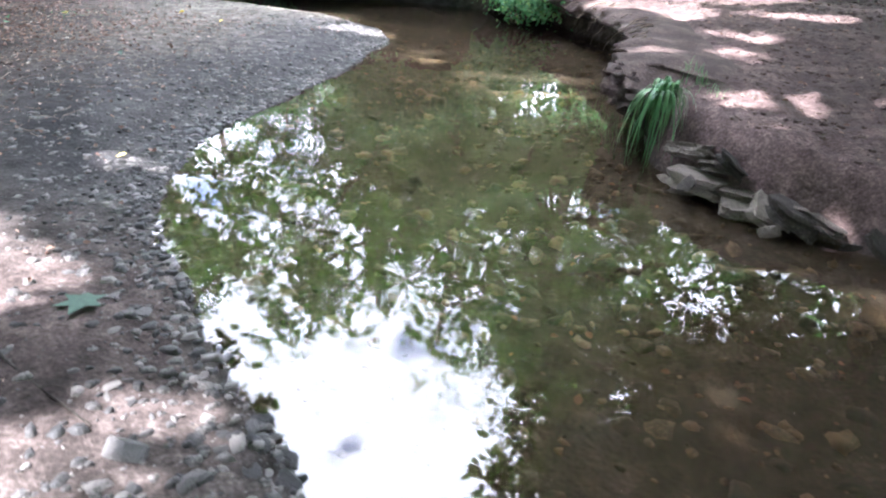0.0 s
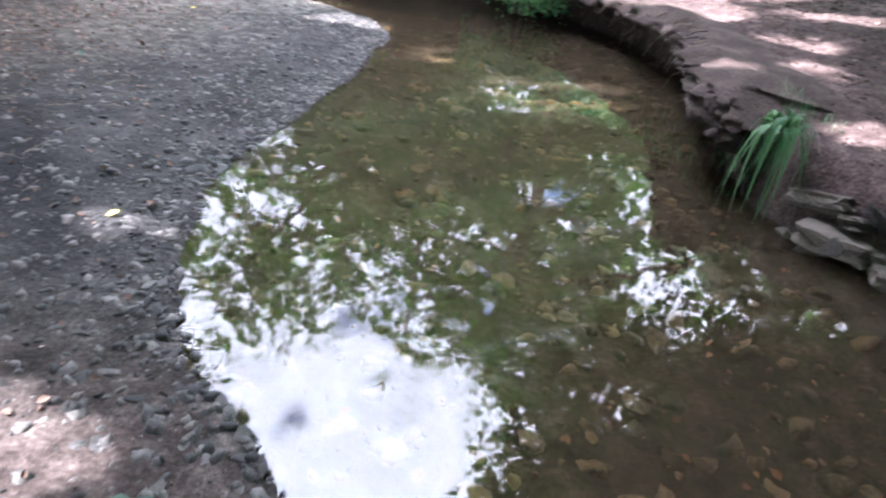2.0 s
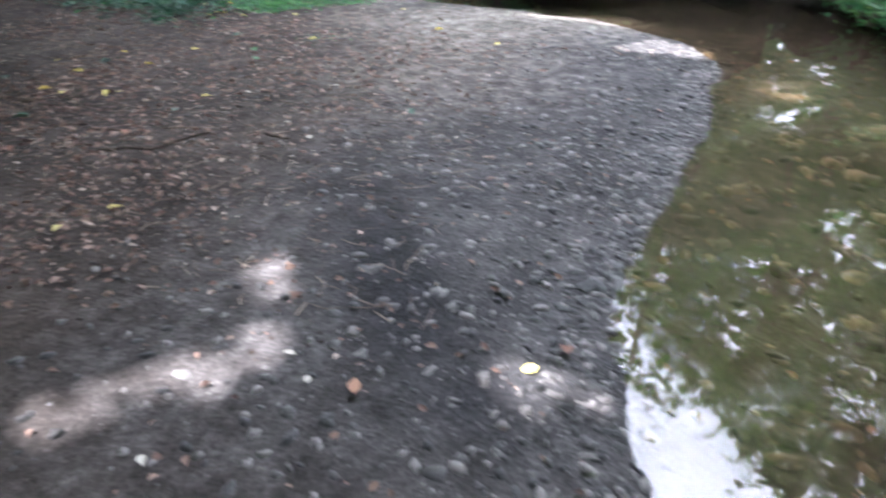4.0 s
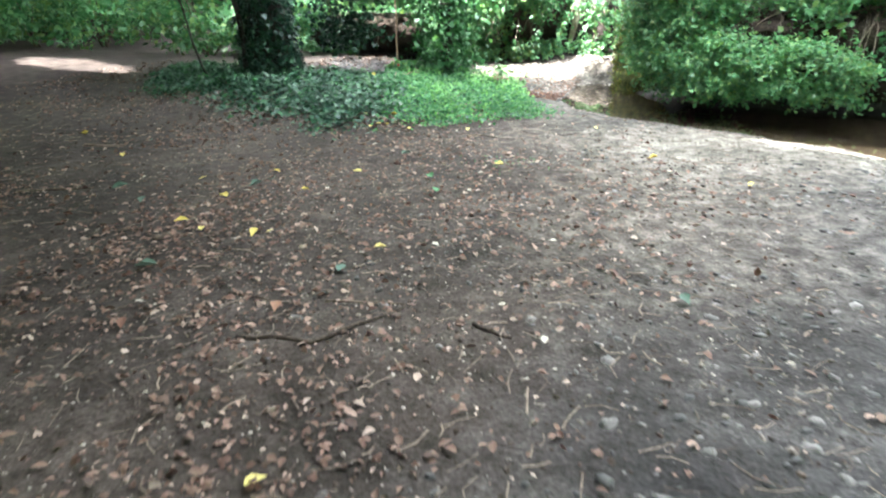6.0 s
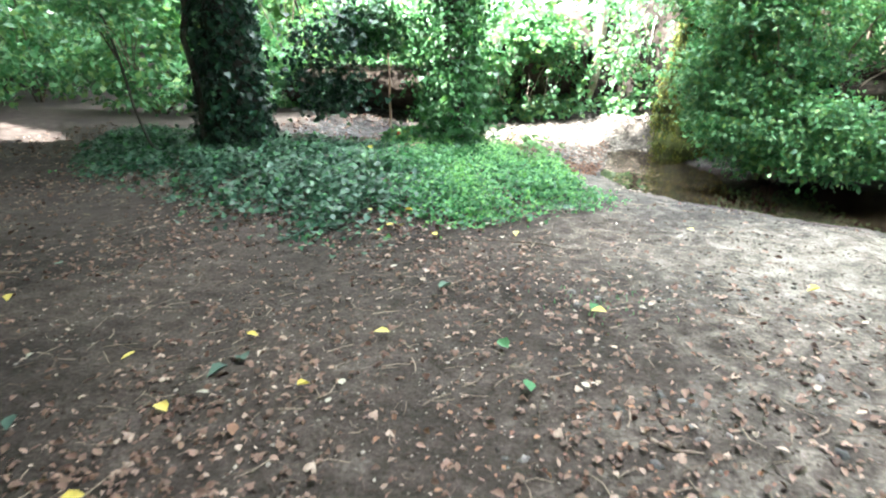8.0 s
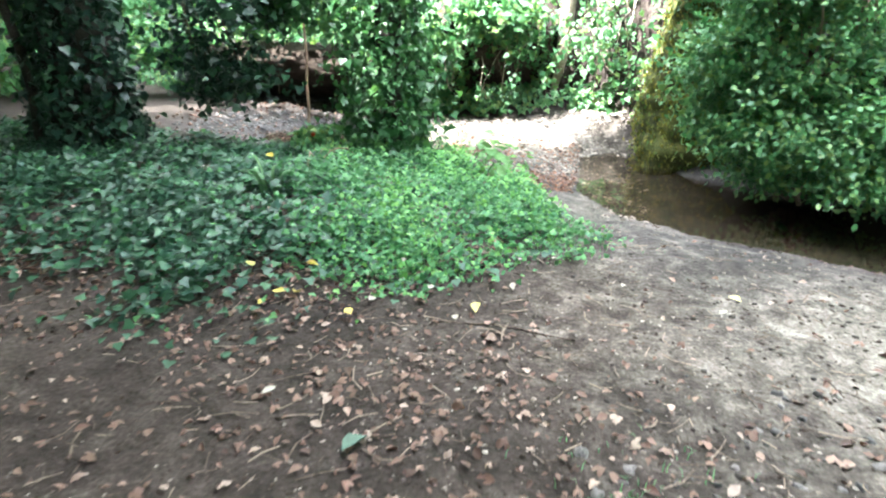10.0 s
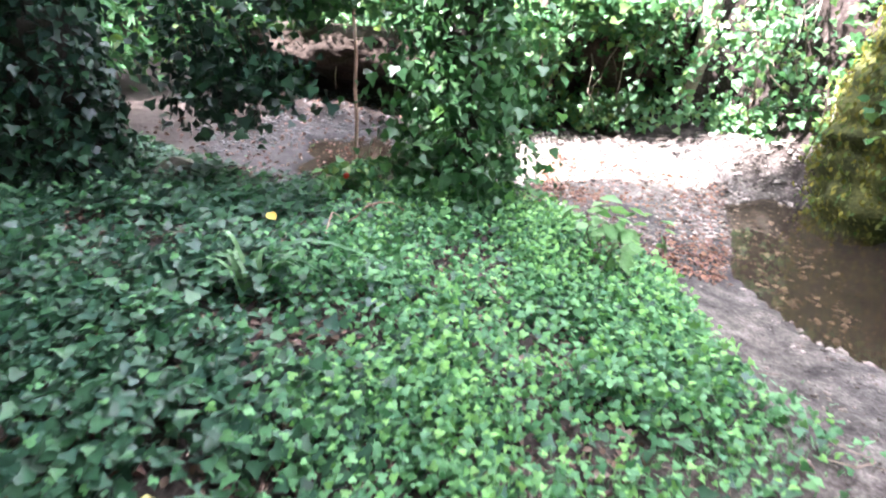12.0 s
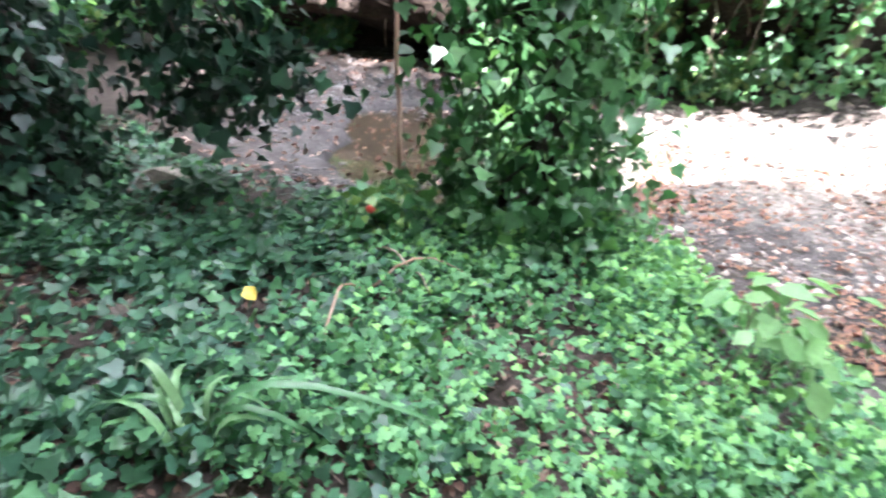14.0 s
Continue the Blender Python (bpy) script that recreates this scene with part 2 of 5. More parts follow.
LITTER = leaf_mat("dead_leaf", [(0.036, 0.020, 0.014), (0.088, 0.052, 0.036), (0.112, 0.068, 0.049), (0.07, 0.037, 0.026), (0.16, 0.10, 0.074), (0.27, 0.21, 0.172)], 0.7, 0.1)
YELLOW = leaf_mat("yellow_leaf", [(0.38, 0.30, 0.06), (0.44, 0.37, 0.10), (0.36, 0.32, 0.12)], 0.6, 0.2)
RUST = leaf_mat("rust_leaf", [(0.12, 0.062, 0.040), (0.20, 0.105, 0.06), (0.075, 0.042, 0.03), (0.13, 0.062, 0.042)], 0.7, 0.1)
GREENFALL = leaf_mat("fallen_green_leaf", [(0.03, 0.06, 0.044), (0.05, 0.088, 0.06)], 0.6, 0.1)
PALELEAF = leaf_mat("pale_leaf", [(0.20, 0.18, 0.145), (0.34, 0.31, 0.26)], 0.7, 0.1)
BERRY = rough_mat("red_berry", [(0.5, 0.03, 0.02), (0.7, 0.06, 0.03)], 40, 200, 0.3, 0.1, 0.5)


# ---------------------------------------------------------------- mesh tools
def np_mesh(name, V, T):
    me = bpy.data.meshes.new(name)
    T = np.asarray(T, dtype=np.int32)
    n, k = T.shape
    me.vertices.add(len(V))
    me.vertices.foreach_set("co", np.asarray(V, dtype=np.float32).ravel())
    me.loops.add(n * k)
    me.loops.foreach_set("vertex_index", T.ravel())
    me.polygons.add(n)
    me.polygons.foreach_set("loop_start", np.arange(n, dtype=np.int32) * k)
    me.update(calc_edges=True)
    return me


def put(name, me, mat, parent=None, label="", smooth=False):
    ob = new(name, me)
    if not me.materials:
        me.materials.append(mat)
    if smooth:
        me.polygons.foreach_set("use_smooth", np.ones(len(me.polygons), dtype=bool))
    if parent is not None:
        ob.parent = parent
    if label:
        ob["label"] = label
    return ob


def base(name, x, y, z, label, category, group="", kind=""):
    e = new(name)
    e.location = (x, y, z)
    return tagged(e, label, category, group, kind)


def lattice(seed, n=64):
    return np.random.default_rng(seed).random((n, n))


LATT = [lattice(s) for s in range(11, 17)]


def vnoise(x, y, scale, k=0):
    """Smooth value noise, 0 to 1."""
    g = LATT[k % 6]
    n = g.shape[0]
    u, v = np.asarray(x) * scale + 17.3 * k, np.asarray(y) * scale + 5.1 * k
    i, j = np.floor(u).astype(int), np.floor(v).astype(int)
    a, b = u - i, v - j
    a, b = a * a * (3 - 2 * a), b * b * (3 - 2 * b)
    f = lambda p, q: g[(i + p) % n, (j + q) % n]
    return (f(0, 0) * (1 - a) + f(1, 0) * a) * (1 - b) + (f(0, 1) * (1 - a) + f(1, 1) * a) * b


def fbm(x, y, scale, k=0):
    return 0.5 * vnoise(x, y, scale, k) + 0.3 * vnoise(x, y, scale * 2.3, k + 1) + 0.2 * vnoise(x, y, scale * 5.1, k + 2)


def smooth(t):
    t = np.clip(t, 0, 1)
    return t * t * (3 - 2 * t)


# leaf outlines: y runs from stalk to tip
def fan(mid, ring):
    V = np.array([mid] + ring, float)
    k = len(ring)
    return V, np.array([[0, 1 + i, 1 + (i + 1) % k] for i in range(k)])


OVAL = fan((0, 0.5, -0.04), [(0, 0, 0), (0.25, 0.25, 0.04), (0.30, 0.55, 0.05), (0, 1, -0.06), (-0.30, 0.55, 0.05), (-0.25, 0.25, 0.04)])
IVYL = fan((0, 0.32, -0.03), [(0, 0, 0), (0.36, -0.06, 0.03), (0.50, 0.28, 0.05), (0.26, 0.50, 0.02), (0, 1, -0.05), (-0.26, 0.50, 0.02), (-0.50, 0.28, 0.05), (-0.36, -0.06, 0.03)])
LOBES = [(0.18, 0.10, 0.01), (0.40, 0.02, 0.02), (0.58, 0.20, -0.03), (0.47, 0.44, -0.01), (0.24, 0.46, 0.03), (0.36, 0.66, 0.01), (0.28, 0.88, -0.03)]
STAR = fan((0, 0.42, 0.03), [(0, 0, 0)] + LOBES + [(0, 1.0, -0.05)] + [(-x, y, z) for x, y, z in LOBES[::-1]])
KITE = (np.array([(0, 0, 0), (0.30, 0.45, 0.06), (0, 1, -0.04), (-0.30, 0.45, 0.06)], float), np.array([[0, 1, 2], [0, 2, 3]]))
PALM = fan((0, 0.35, 0.0), [(0, 0, 0), (0.2, 0.12, 0.0), (0.58, 0.10, 0.02), (0.34, 0.34, 0), (0.62, 0.66, 0.03), (0.22, 0.60, 0), (0, 1.08, 0.03), (-0.22, 0.60, 0),
                            (-0.62, 0.66, 0.03), (-0.34, 0.34, 0), (-0.58, 0.10, 0.02), (-0.2, 0.12, 0.0)])


def unit(a):
    return a / np.maximum(1e-9, np.linalg.norm(a, axis=1, keepdims=True))


def leaf_mesh(name, P, N, S, outline, r, tip=None, curl=1.0):
    """One mesh of many leaves: places P, face normals N, lengths S; tip: the way the tips point."""
    P, N, S = np.asarray(P, float), unit(np.asarray(N, float)), np.asarray(S, float)
    n = len(P)
    d = r.normal(size=(n, 3)) if tip is None else np.asarray(tip, float) + 0.35 * r.normal(size=(n, 3))
    v = unit(d - N * np.sum(d * N, axis=1, keepdims=True))
    u = np.cross(v, N)
    tv, tf = outline
    k = len(tv)
    c = curl * r.uniform(0.3, 2.2, (n, 1, 1))
    V = P[:, None] + S[:, None, None] * (tv[None, :, :1] * u[:, None] + tv[None, :, 1:2] * v[:, None] + c * tv[None, :, 2:] * N[:, None])
    T = tf[None] + (np.arange(n) * k)[:, None, None]
    return np_mesh(name, V.reshape(-1, 3), T.reshape(-1, 3))


def tube(bm, pts, radii, sides=7, wob=0.0, r=None):
    """Adds a tapered tube along pts to bm."""
    pts = [Vector(p) for p in pts]
    rings = []
    for i, p in enumerate(pts):
        t = (pts[min(i + 1, len(pts) - 1)] - pts[max(i - 1, 0)]).normalized()
        a = t.orthogonal().normalized()
        if i and rings:
            a = (prev - t * prev.dot(t)).normalized()
        prev = a
        b = t.cross(a)
        ring = []
        for s in range(sides):
            w = 2 * math.pi * s / sides
            k = radii[i] * (1 + (wob * (r.random() - 0.5) if r is not None else 0))
            ring.append(bm.verts.new(p + (a * math.cos(w) + b * math.sin(w)) * k))
        rings.append(ring)
    for q, w in zip(rings, rings[1:]):
        for s in range(sides):
            bm.faces.new((q[s], q[(s + 1) % sides], w[(s + 1) % sides], w[s]))
    bm.faces.new(rings[0][::-1])
    bm.faces.new(rings[-1])


def from_bm(name, bm):
    me = bpy.data.meshes.new(name)
    bm.normal_update()
    bm.to_mesh(me)
    bm.free()
    return me


def curve_pts(p, q, n, sag, r, wig=0.0):
    """Points from p to q with a sag and a wiggle."""
    p, q = np.array(p, float), np.array(q, float)
    out = []
    for i in range(n):
        t = i / (n - 1)
        c = p + (q - p) * t + np.array(sag) * 4 * t * (1 - t)
        if 0 < i < n - 1 and wig:
            c = c + r.normal(size=3) * wig
        out.append(tuple(c))
    return out


# ---------------------------------------------------------------- the lie of the land
# stream outline: x, y, bank height, bank width
STREAM = [(5.0, -3.0, .12, .9), (1.5, -1.1, .10, .8), (.35, .30, .10, .8), (-.37, 1.23, .10, .8), (-.87, 2.0, .10, .8), (-1.40, 2.85, .11, .8),
          (-1.63, 3.5, .11, .8), (-1.66, 4.3, .11, .8), (-1.45, 5.05, .11, .8), (-1.0, 6.35, .11, .8), (-.60, 8.15, .11, .7), (-.8, 9.2, .10, .7),
          (-1.7, 10.1, .10, .7), (-2.74, 10.65, .10, .7), (-3.6, 10.97, .09, .7), (-4.52, 11.4, .07, .6), (-4.85, 12.2, .06, .6), (-4.9, 13.45, .06, .5),
          (-4.6, 13.75, .4, .4), (-4.15, 13.3, .5, .3), (-3.9, 12.8, .1, .3), (-3.1, 12.25, .08, .3), (-2.0, 12.0, .08, .3), (-.5, 11.9, .08, .3),
          (.6, 11.6, .3, .3), (1.75, 10.4, .55, .3), (2.35, 8.6, .55, .25), (2.5, 7.0, .55, .25), (2.08, 5.6, .52, .22), (1.66, 4.75, .48, .2),
          (1.55, 4.2, .46, .2), (1.62, 3.7, .42, .25), (1.95, 3.25, .40, .28), (2.40, 2.8, .36, .3), (3.3, 2.0, .36, .3), (5.0, .9, .36, .3), (9, -1.0, .36, .3), (9, -3.0, .2, .5)]
BACKWATER = [(-7.0, 12.55, .08, .5), (-7.6, 12.45, .08, .5), (-8.3, 12.75, .06, .6), (-8.7, 13.3, .05, .6), (-8.8, 14.0, .05, .6), (-8.2, 14.25, .06, .6),
             (-7.4, 13.8, .05, .6), (-6.95, 13.1, .05, .6)]


def outline_field(poly, X, Y):
    """Signed distance from the outline (inside negative) and its bank's height and width, blended."""
    p = np.array(poly)
    q = np.roll(p, -1, axis=0)
    best = np.full(X.shape, 1e9)
    inside = np.zeros(X.shape, bool)
    hs, wsum, ws = np.zeros(X.shape), np.zeros(X.shape), np.zeros(X.shape)
    for a, b in zip(p, q):
        ex, ey = b[0] - a[0], b[1] - a[1]
        t = np.clip(((X - a[0]) * ex + (Y - a[1]) * ey) / (ex * ex + ey * ey), 0, 1)
        d = np.hypot(X - a[0] - t * ex, Y - a[1] - t * ey)
        best = np.minimum(best, d)
        w = 1 / (d + 0.05) ** 4
        hs += w * (a[2] + t * (b[2] - a[2]))
        ws += w * (a[3] + t * (b[3] - a[3]))
        wsum += w
        cond = (a[1] > Y) != (b[1] > Y)
        xx = a[0] + (Y - a[1]) * ex / (ey if abs(ey) > 1e-9 else 1e-9)
        inside ^= cond & (X < xx)
    return np.where(inside, -best, best), hs / wsum, ws / wsum


def far_base(X):
    """Where the foot of the high bank beyond the stream lies, and its height."""
    kx = [-40, -14, -11, -9.2, -6.5, -5.2, -4.5, -4.0, -3.3, -2, 0, 1.2, 2.4, 6]
    ky = [19, 17, 15.6, 15.0, 14.6, 14.5, 14.1, 13.4, 12.75, 12.4, 12.3, 12.5, 14, 18]
    kh = [.9, .8, .8, .9, 1.2, 1.7, 1.9, 1.9, 1.5, 1.2, 1.1, .9, .5, .4]
    return np.interp(X, kx, ky), np.interp(X, kx, kh)


def land(X, Y):
    """Height of the ground and its kinds of soil; dry also carries painted light."""
    X, Y = np.asarray(X, float), np.asarray(Y, float)
    xj = X + 0.10 * (vnoise(X, Y, 2.1, 3) - .5)
    yj = Y + 0.10 * (vnoise(X, Y, 2.1, 4) - .5)
    d, h, w = outline_field(STREAM, xj, yj)
    d2, h2, w2 = outline_field(BACKWATER, xj + .5 * (vnoise(X, Y, 1.4, 1) - .5), yj + .5 * (vnoise(X, Y, 1.4, 2) - .5))
    steep = smooth((h - .2) / .2)
    z = h * smooth(d / w) + 0.012 * np.clip(d, 0, 3) + .01 * smooth(d / .05)
    z = np.minimum(z, h2 * smooth(d2 / w2) + .03 + .25 * np.clip(d2 - .5, 0, 9))
    # ivy-grown hump, wood floor rising away from the stream
    z += 0.17 * np.exp(-(((X + 7.7) / 2.0) ** 2 + ((Y - 10.5) / 1.3) ** 2))
    z += 0.05 * np.clip(-X - 8.5, 0, 12) * smooth((15 - Y) / 3)
    z += 0.03 * np.clip(X - 2.5, 0, 10)
    fy, fh = far_base(X)
    fj = .5 * (vnoise(X, Y, 1.3, 2) - .5) - .95 * np.exp(-((X + 8.95) / .6) ** 4) - .8 * np.exp(-((X + 6.05) / .45) ** 4)
    zf = fh * smooth((Y - fy + fj) / 0.9) + 0.06 * np.clip(Y - fy - 1, 0, 12)
    z = np.where(Y > fy - 1.5, np.maximum(z, zf), z)
    z += .05 * (fbm(X, Y, 0.8, 1) - .5) * smooth(d / .8) + .030 * (fbm(X, Y, 6, 2) - .5)
    z += .10 * steep * (fbm(X, Y, 3.0, 0) - .5) * smooth(d / .1)
    bed = -np.minimum(.32, (.03 + .13 * -d) * (1 + .6 * steep)) + .05 * (fbm(X, Y, 3, 3) - .5)
    bed = bed + .17 * np.exp(-((X - .8) / .6) ** 2 - ((Y - 6.6) / .25) ** 2)
    bed2 = -.012 + .04 * (fbm(X, Y, 3, 3) - .5)
    z = np.where(d < 0, bed, np.where(d2 < 0, bed2, z))
    grit = np.clip(1.25 - d / ((1.9 + 1.1 * vnoise(X, Y, .7, 5)) * (.42 + .58 * smooth((X + 4.8) / 1.8))), 0, 1) * (1 - steep)
    grit = np.maximum(grit, np.exp(-(((X + 5.6) / 1.3) ** 2 + ((Y - 13.2) / 1.2) ** 2)))
    grit = np.maximum(grit, np.clip(.9 - np.abs(d2) / 1.2, 0, 1))
    grit = grit * (.4 + .6 * smooth((Y - 2.3) / 1.4))
    grit = np.where(d < 0, .55 - .3 * np.clip(-d, 0, 1), grit)
    bare = np.clip(steep * smooth((d + .02) / .1), 0, 1) * smooth((X + 5) / 2)
    bare = np.maximum(bare, .15 * smooth((zf - .15) / .3) * (Y > fy - 1.5))
    bare = np.maximum(bare, .35 * smooth((-X - 10) / 1.5) * smooth((13 - Y) / 2))
    bare = np.maximum(bare, .6 * np.exp(-((X + 1.5) / 1.1) ** 2 - ((Y - 1.8) / 1.0) ** 2) * (d > .1))
    # dry sandy patches; their paleness also paints brightness where light falls
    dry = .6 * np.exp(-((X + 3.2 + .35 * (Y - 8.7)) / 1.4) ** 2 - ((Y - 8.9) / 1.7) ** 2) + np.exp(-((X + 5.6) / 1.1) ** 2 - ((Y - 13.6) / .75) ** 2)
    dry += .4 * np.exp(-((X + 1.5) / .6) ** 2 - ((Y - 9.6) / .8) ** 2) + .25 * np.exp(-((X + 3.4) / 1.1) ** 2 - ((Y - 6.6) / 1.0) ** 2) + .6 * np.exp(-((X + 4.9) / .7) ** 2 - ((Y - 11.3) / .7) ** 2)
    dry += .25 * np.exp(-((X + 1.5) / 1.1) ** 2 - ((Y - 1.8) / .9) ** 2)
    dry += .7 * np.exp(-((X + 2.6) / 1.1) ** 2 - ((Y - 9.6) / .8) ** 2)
    # sunlit spots on the stream bed, painted in as pale sand
    lit_bar = np.exp(-((X - .8) / .6) ** 2 - ((Y - 6.6) / .25) ** 2) + np.exp(-((X + .15) / .3) ** 2 - ((Y - 7.8) / .25) ** 2)
    return z, grit, bare, np.clip(np.where(d > 0, dry, lit_bar), 0, 1)


def ground_z(x, y):
    return land(x, y)[0]


def spaced(lo, hi, step, far):
    out = list(np.arange(lo, hi + 1e-6, step))
    s, a, b = step, out[0], out[-1]
    left, right = [], []
    while b < far:
        s *= 1.22
        b, a = b + s, a - s
        right.append(b)
        left.append(a)
    return np.array(left[::-1] + out + right)


xs, ys = spaced(-10.0, 3.6, 0.055, 400), spaced(0.6, 15.8, 0.055, 400)
GX, GY = np.meshgrid(xs, ys)
GZ, GRIT, BARE, DRY_LIT = land(GX, GY)
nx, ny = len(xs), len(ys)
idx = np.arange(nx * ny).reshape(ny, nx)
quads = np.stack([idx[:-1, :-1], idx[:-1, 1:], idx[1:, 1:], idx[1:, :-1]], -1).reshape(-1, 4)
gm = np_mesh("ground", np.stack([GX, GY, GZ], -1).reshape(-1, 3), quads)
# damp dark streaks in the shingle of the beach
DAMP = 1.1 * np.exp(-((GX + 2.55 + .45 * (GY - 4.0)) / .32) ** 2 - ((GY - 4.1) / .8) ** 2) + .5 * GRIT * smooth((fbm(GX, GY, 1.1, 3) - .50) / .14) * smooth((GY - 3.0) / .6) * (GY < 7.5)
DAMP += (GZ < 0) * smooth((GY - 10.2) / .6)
for nm, arr in (("grit", GRIT), ("bare", BARE), ("dry", DRY_LIT), ("damp", np.clip(DAMP, 0, 1))):
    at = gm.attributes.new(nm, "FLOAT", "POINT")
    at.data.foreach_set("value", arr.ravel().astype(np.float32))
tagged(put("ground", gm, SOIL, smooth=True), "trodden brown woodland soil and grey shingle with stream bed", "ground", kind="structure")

wx, wy = np.linspace(-9.6, 9.2, 200), np.linspace(-3.2, 14.6, 200)
WX, WY = np.meshgrid(wx, wy)
WZ = .0022 * (fbm(WX, WY, 1.6, 2) - .5) + .0008 * (vnoise(WX, WY, 6, 3) - .5)
wi = np.arange(200 * 200).reshape(200, 200)
wq = np.stack([wi[:-1, :-1], wi[:-1, 1:], wi[1:, 1:], wi[1:, :-1]], -1).reshape(-1, 4)
tagged(put("water", np_mesh("water", np.stack([WX, WY, WZ], -1).reshape(-1, 3), wq), WATER, smooth=True), "shallow clear brown stream water, almost still", "water", kind="structure")


# ---------------------------------------------------------------- foliage tools
# where the crowns let the sun down to the ground: x, y, half widths
SUN_GAPS = [(-8.5, 19.0, 3.0, 1.8), (-2.1, 12.8, .9, .5), (-5.75, 13.6, 1.1, .75), (-5.9, 12.5, .2, .12), (-5.4, 12.3, .14, .1), (-4.9, 14.9, 2.2, 1.3), (-6.8, 16.1, 2.4, 1.2), (-9.6, 17.0, 1.5, 1.0), (-2.9, 14.6, .8, .9),
            (-.87, 8.7, .38, .42), (-1.75, 10.0, .8, .45), (.55, 6.65, .45, .14), (1.2, 6.6, .35, .14), (-.15, 7.7, .25, .14), (-2.38, 7.7, .16, .05), (-1.3, 8.3, .3, .2),
            (-2.0, 2.58, .14, .09), (-1.69, 2.33, .18, .10), (-1.74, 2.02, .12, .06), (-.83, 1.55, .11, .10), (-.93, 1.42, .09, .07), (-1.11, 1.15, .12, .10), (-1.92, 3.65, .24, .10),
            (-3.07, 4.08, .15, .08), (-2.93, 3.6, .09, .09), (-2.11, 2.79, .10, .08), (-3.5, 3.06, .10, .06), (-3.16, 3.38, .13, .05),
            (2.65, 4.27, .28, .14), (2.67, 8.4, .5, .5), (4.7, 7.85, .7, .3), (4.5, 9.5, 1.1, .4), (3.1, 8.0, .5, .5), (2.4, 4.4, .14, .14),
            (2.05, 5.5, .2, .12), (2.9, 5.7, .3, .16), (3.4, 6.5, .4, .18), (3.0, 3.2, .2, .12), (3.6, 4.6, .3, .2), (-12.6, 11.2, 1.3, .5), (-6.2, 12.3, .5, .4), (-8.8, 15.6, 1.0, .8), (-7.6, 15.3, .8, .7), (1.1, 1.7, .06, .05), (1.0, 3.5, .12, .06), (2.08, 2.45, .14, .08), (2.25, 3.12, .12, .06)]


def lit(P):
    """True where a leaf at P would keep the sun off one of the sunny spots."""
    t = P[:, 2] / SUN_DIR.z
    gx, gy = P[:, 0] - t * SUN_DIR.x, P[:, 1] - t * SUN_DIR.y
    out = np.zeros(len(P), bool)
    for x, y, a, b in SUN_GAPS:
        e = .19 if min(a, b) < .16 else .13
        out |= ((gx - x) / (a + e)) ** 2 + ((gy - y) / (b + e)) ** 2 < 1
    return out & (P[:, 2] > 2.2)


def sky_gap(P):
    """True inside the openings of the crowns over the stream and over the sunny clearing, ragged at the rim."""
    x, y, z = P[:, 0], P[:, 1], P[:, 2]
    ragged = 7 * (vnoise(x + .4 * y, z, .55, 2) - .5) + 9 * (vnoise(x + .4 * y, z, 1.6, 3) - .5) + 8 * (vnoise(x - .3 * y, z, 4.5, 4) - .5)
    over_stream = np.zeros(len(P), bool)
    for ex, ey, right, low in ((-.05, -.09, 7, 37.5), (-.78, .92, 13, 40), (-1.47, 1.7, 20, 42.5)):
        az = np.degrees(np.arctan2(x - ex, y - ey))
        el = np.degrees(np.arctan2(z + 1.55, np.hypot(x - ex, y - ey)))
        rim = low - 7 * np.exp(-((az + 4) / 3) ** 2) + 5 * smooth((-az - 9) / 8)
        over_stream |= np.minimum(np.minimum(right - az, az + 27), np.minimum(el - rim, 70 - el)) + ragged > 0
        sparse = (az > -34) & (az < right + 4 + ragged) & (el > 17 + 6 * (az > -6)) & (el < low + 4)
        over_stream |= sparse & (vnoise(az, el, .5, 5) * .45 + vnoise(az, el, 1.9, 1) * .55 > np.where(y > 13, .585, .63) + .05 * (az < -8))
        blue = (az > right + 9 + ragged) & (az < right + 24 + ragged) & (el > 22) & (el < 42)
        over_stream |= blue & (vnoise(az, el, .3, 2) * .5 + vnoise(az, el, 1.6, 3) * .5 > .66)
    q = 1.2 * (vnoise(x, y, .9, 1) - .5)
    over_clearing = np.hypot(x + 4.9 + q, y - 12.3 - q) < 2.7
    return (over_stream | over_clearing) & (z > 2.6)


def clumps(r, centre, radii, n_clump, per, spread):
    """Points of foliage: tufts scattered through an ellipsoid, denser to its outside."""
    c = unit(r.normal(size=(n_clump, 3))) * (r.uniform(.25, 1, (n_clump, 1)) ** .5)
    c = c * np.array(radii) + np.array(centre)
    q = np.repeat(c, per, axis=0) + r.normal(size=(n_clump * per, 3)) * spread * np.array([1, 1, .6])
    return c, q


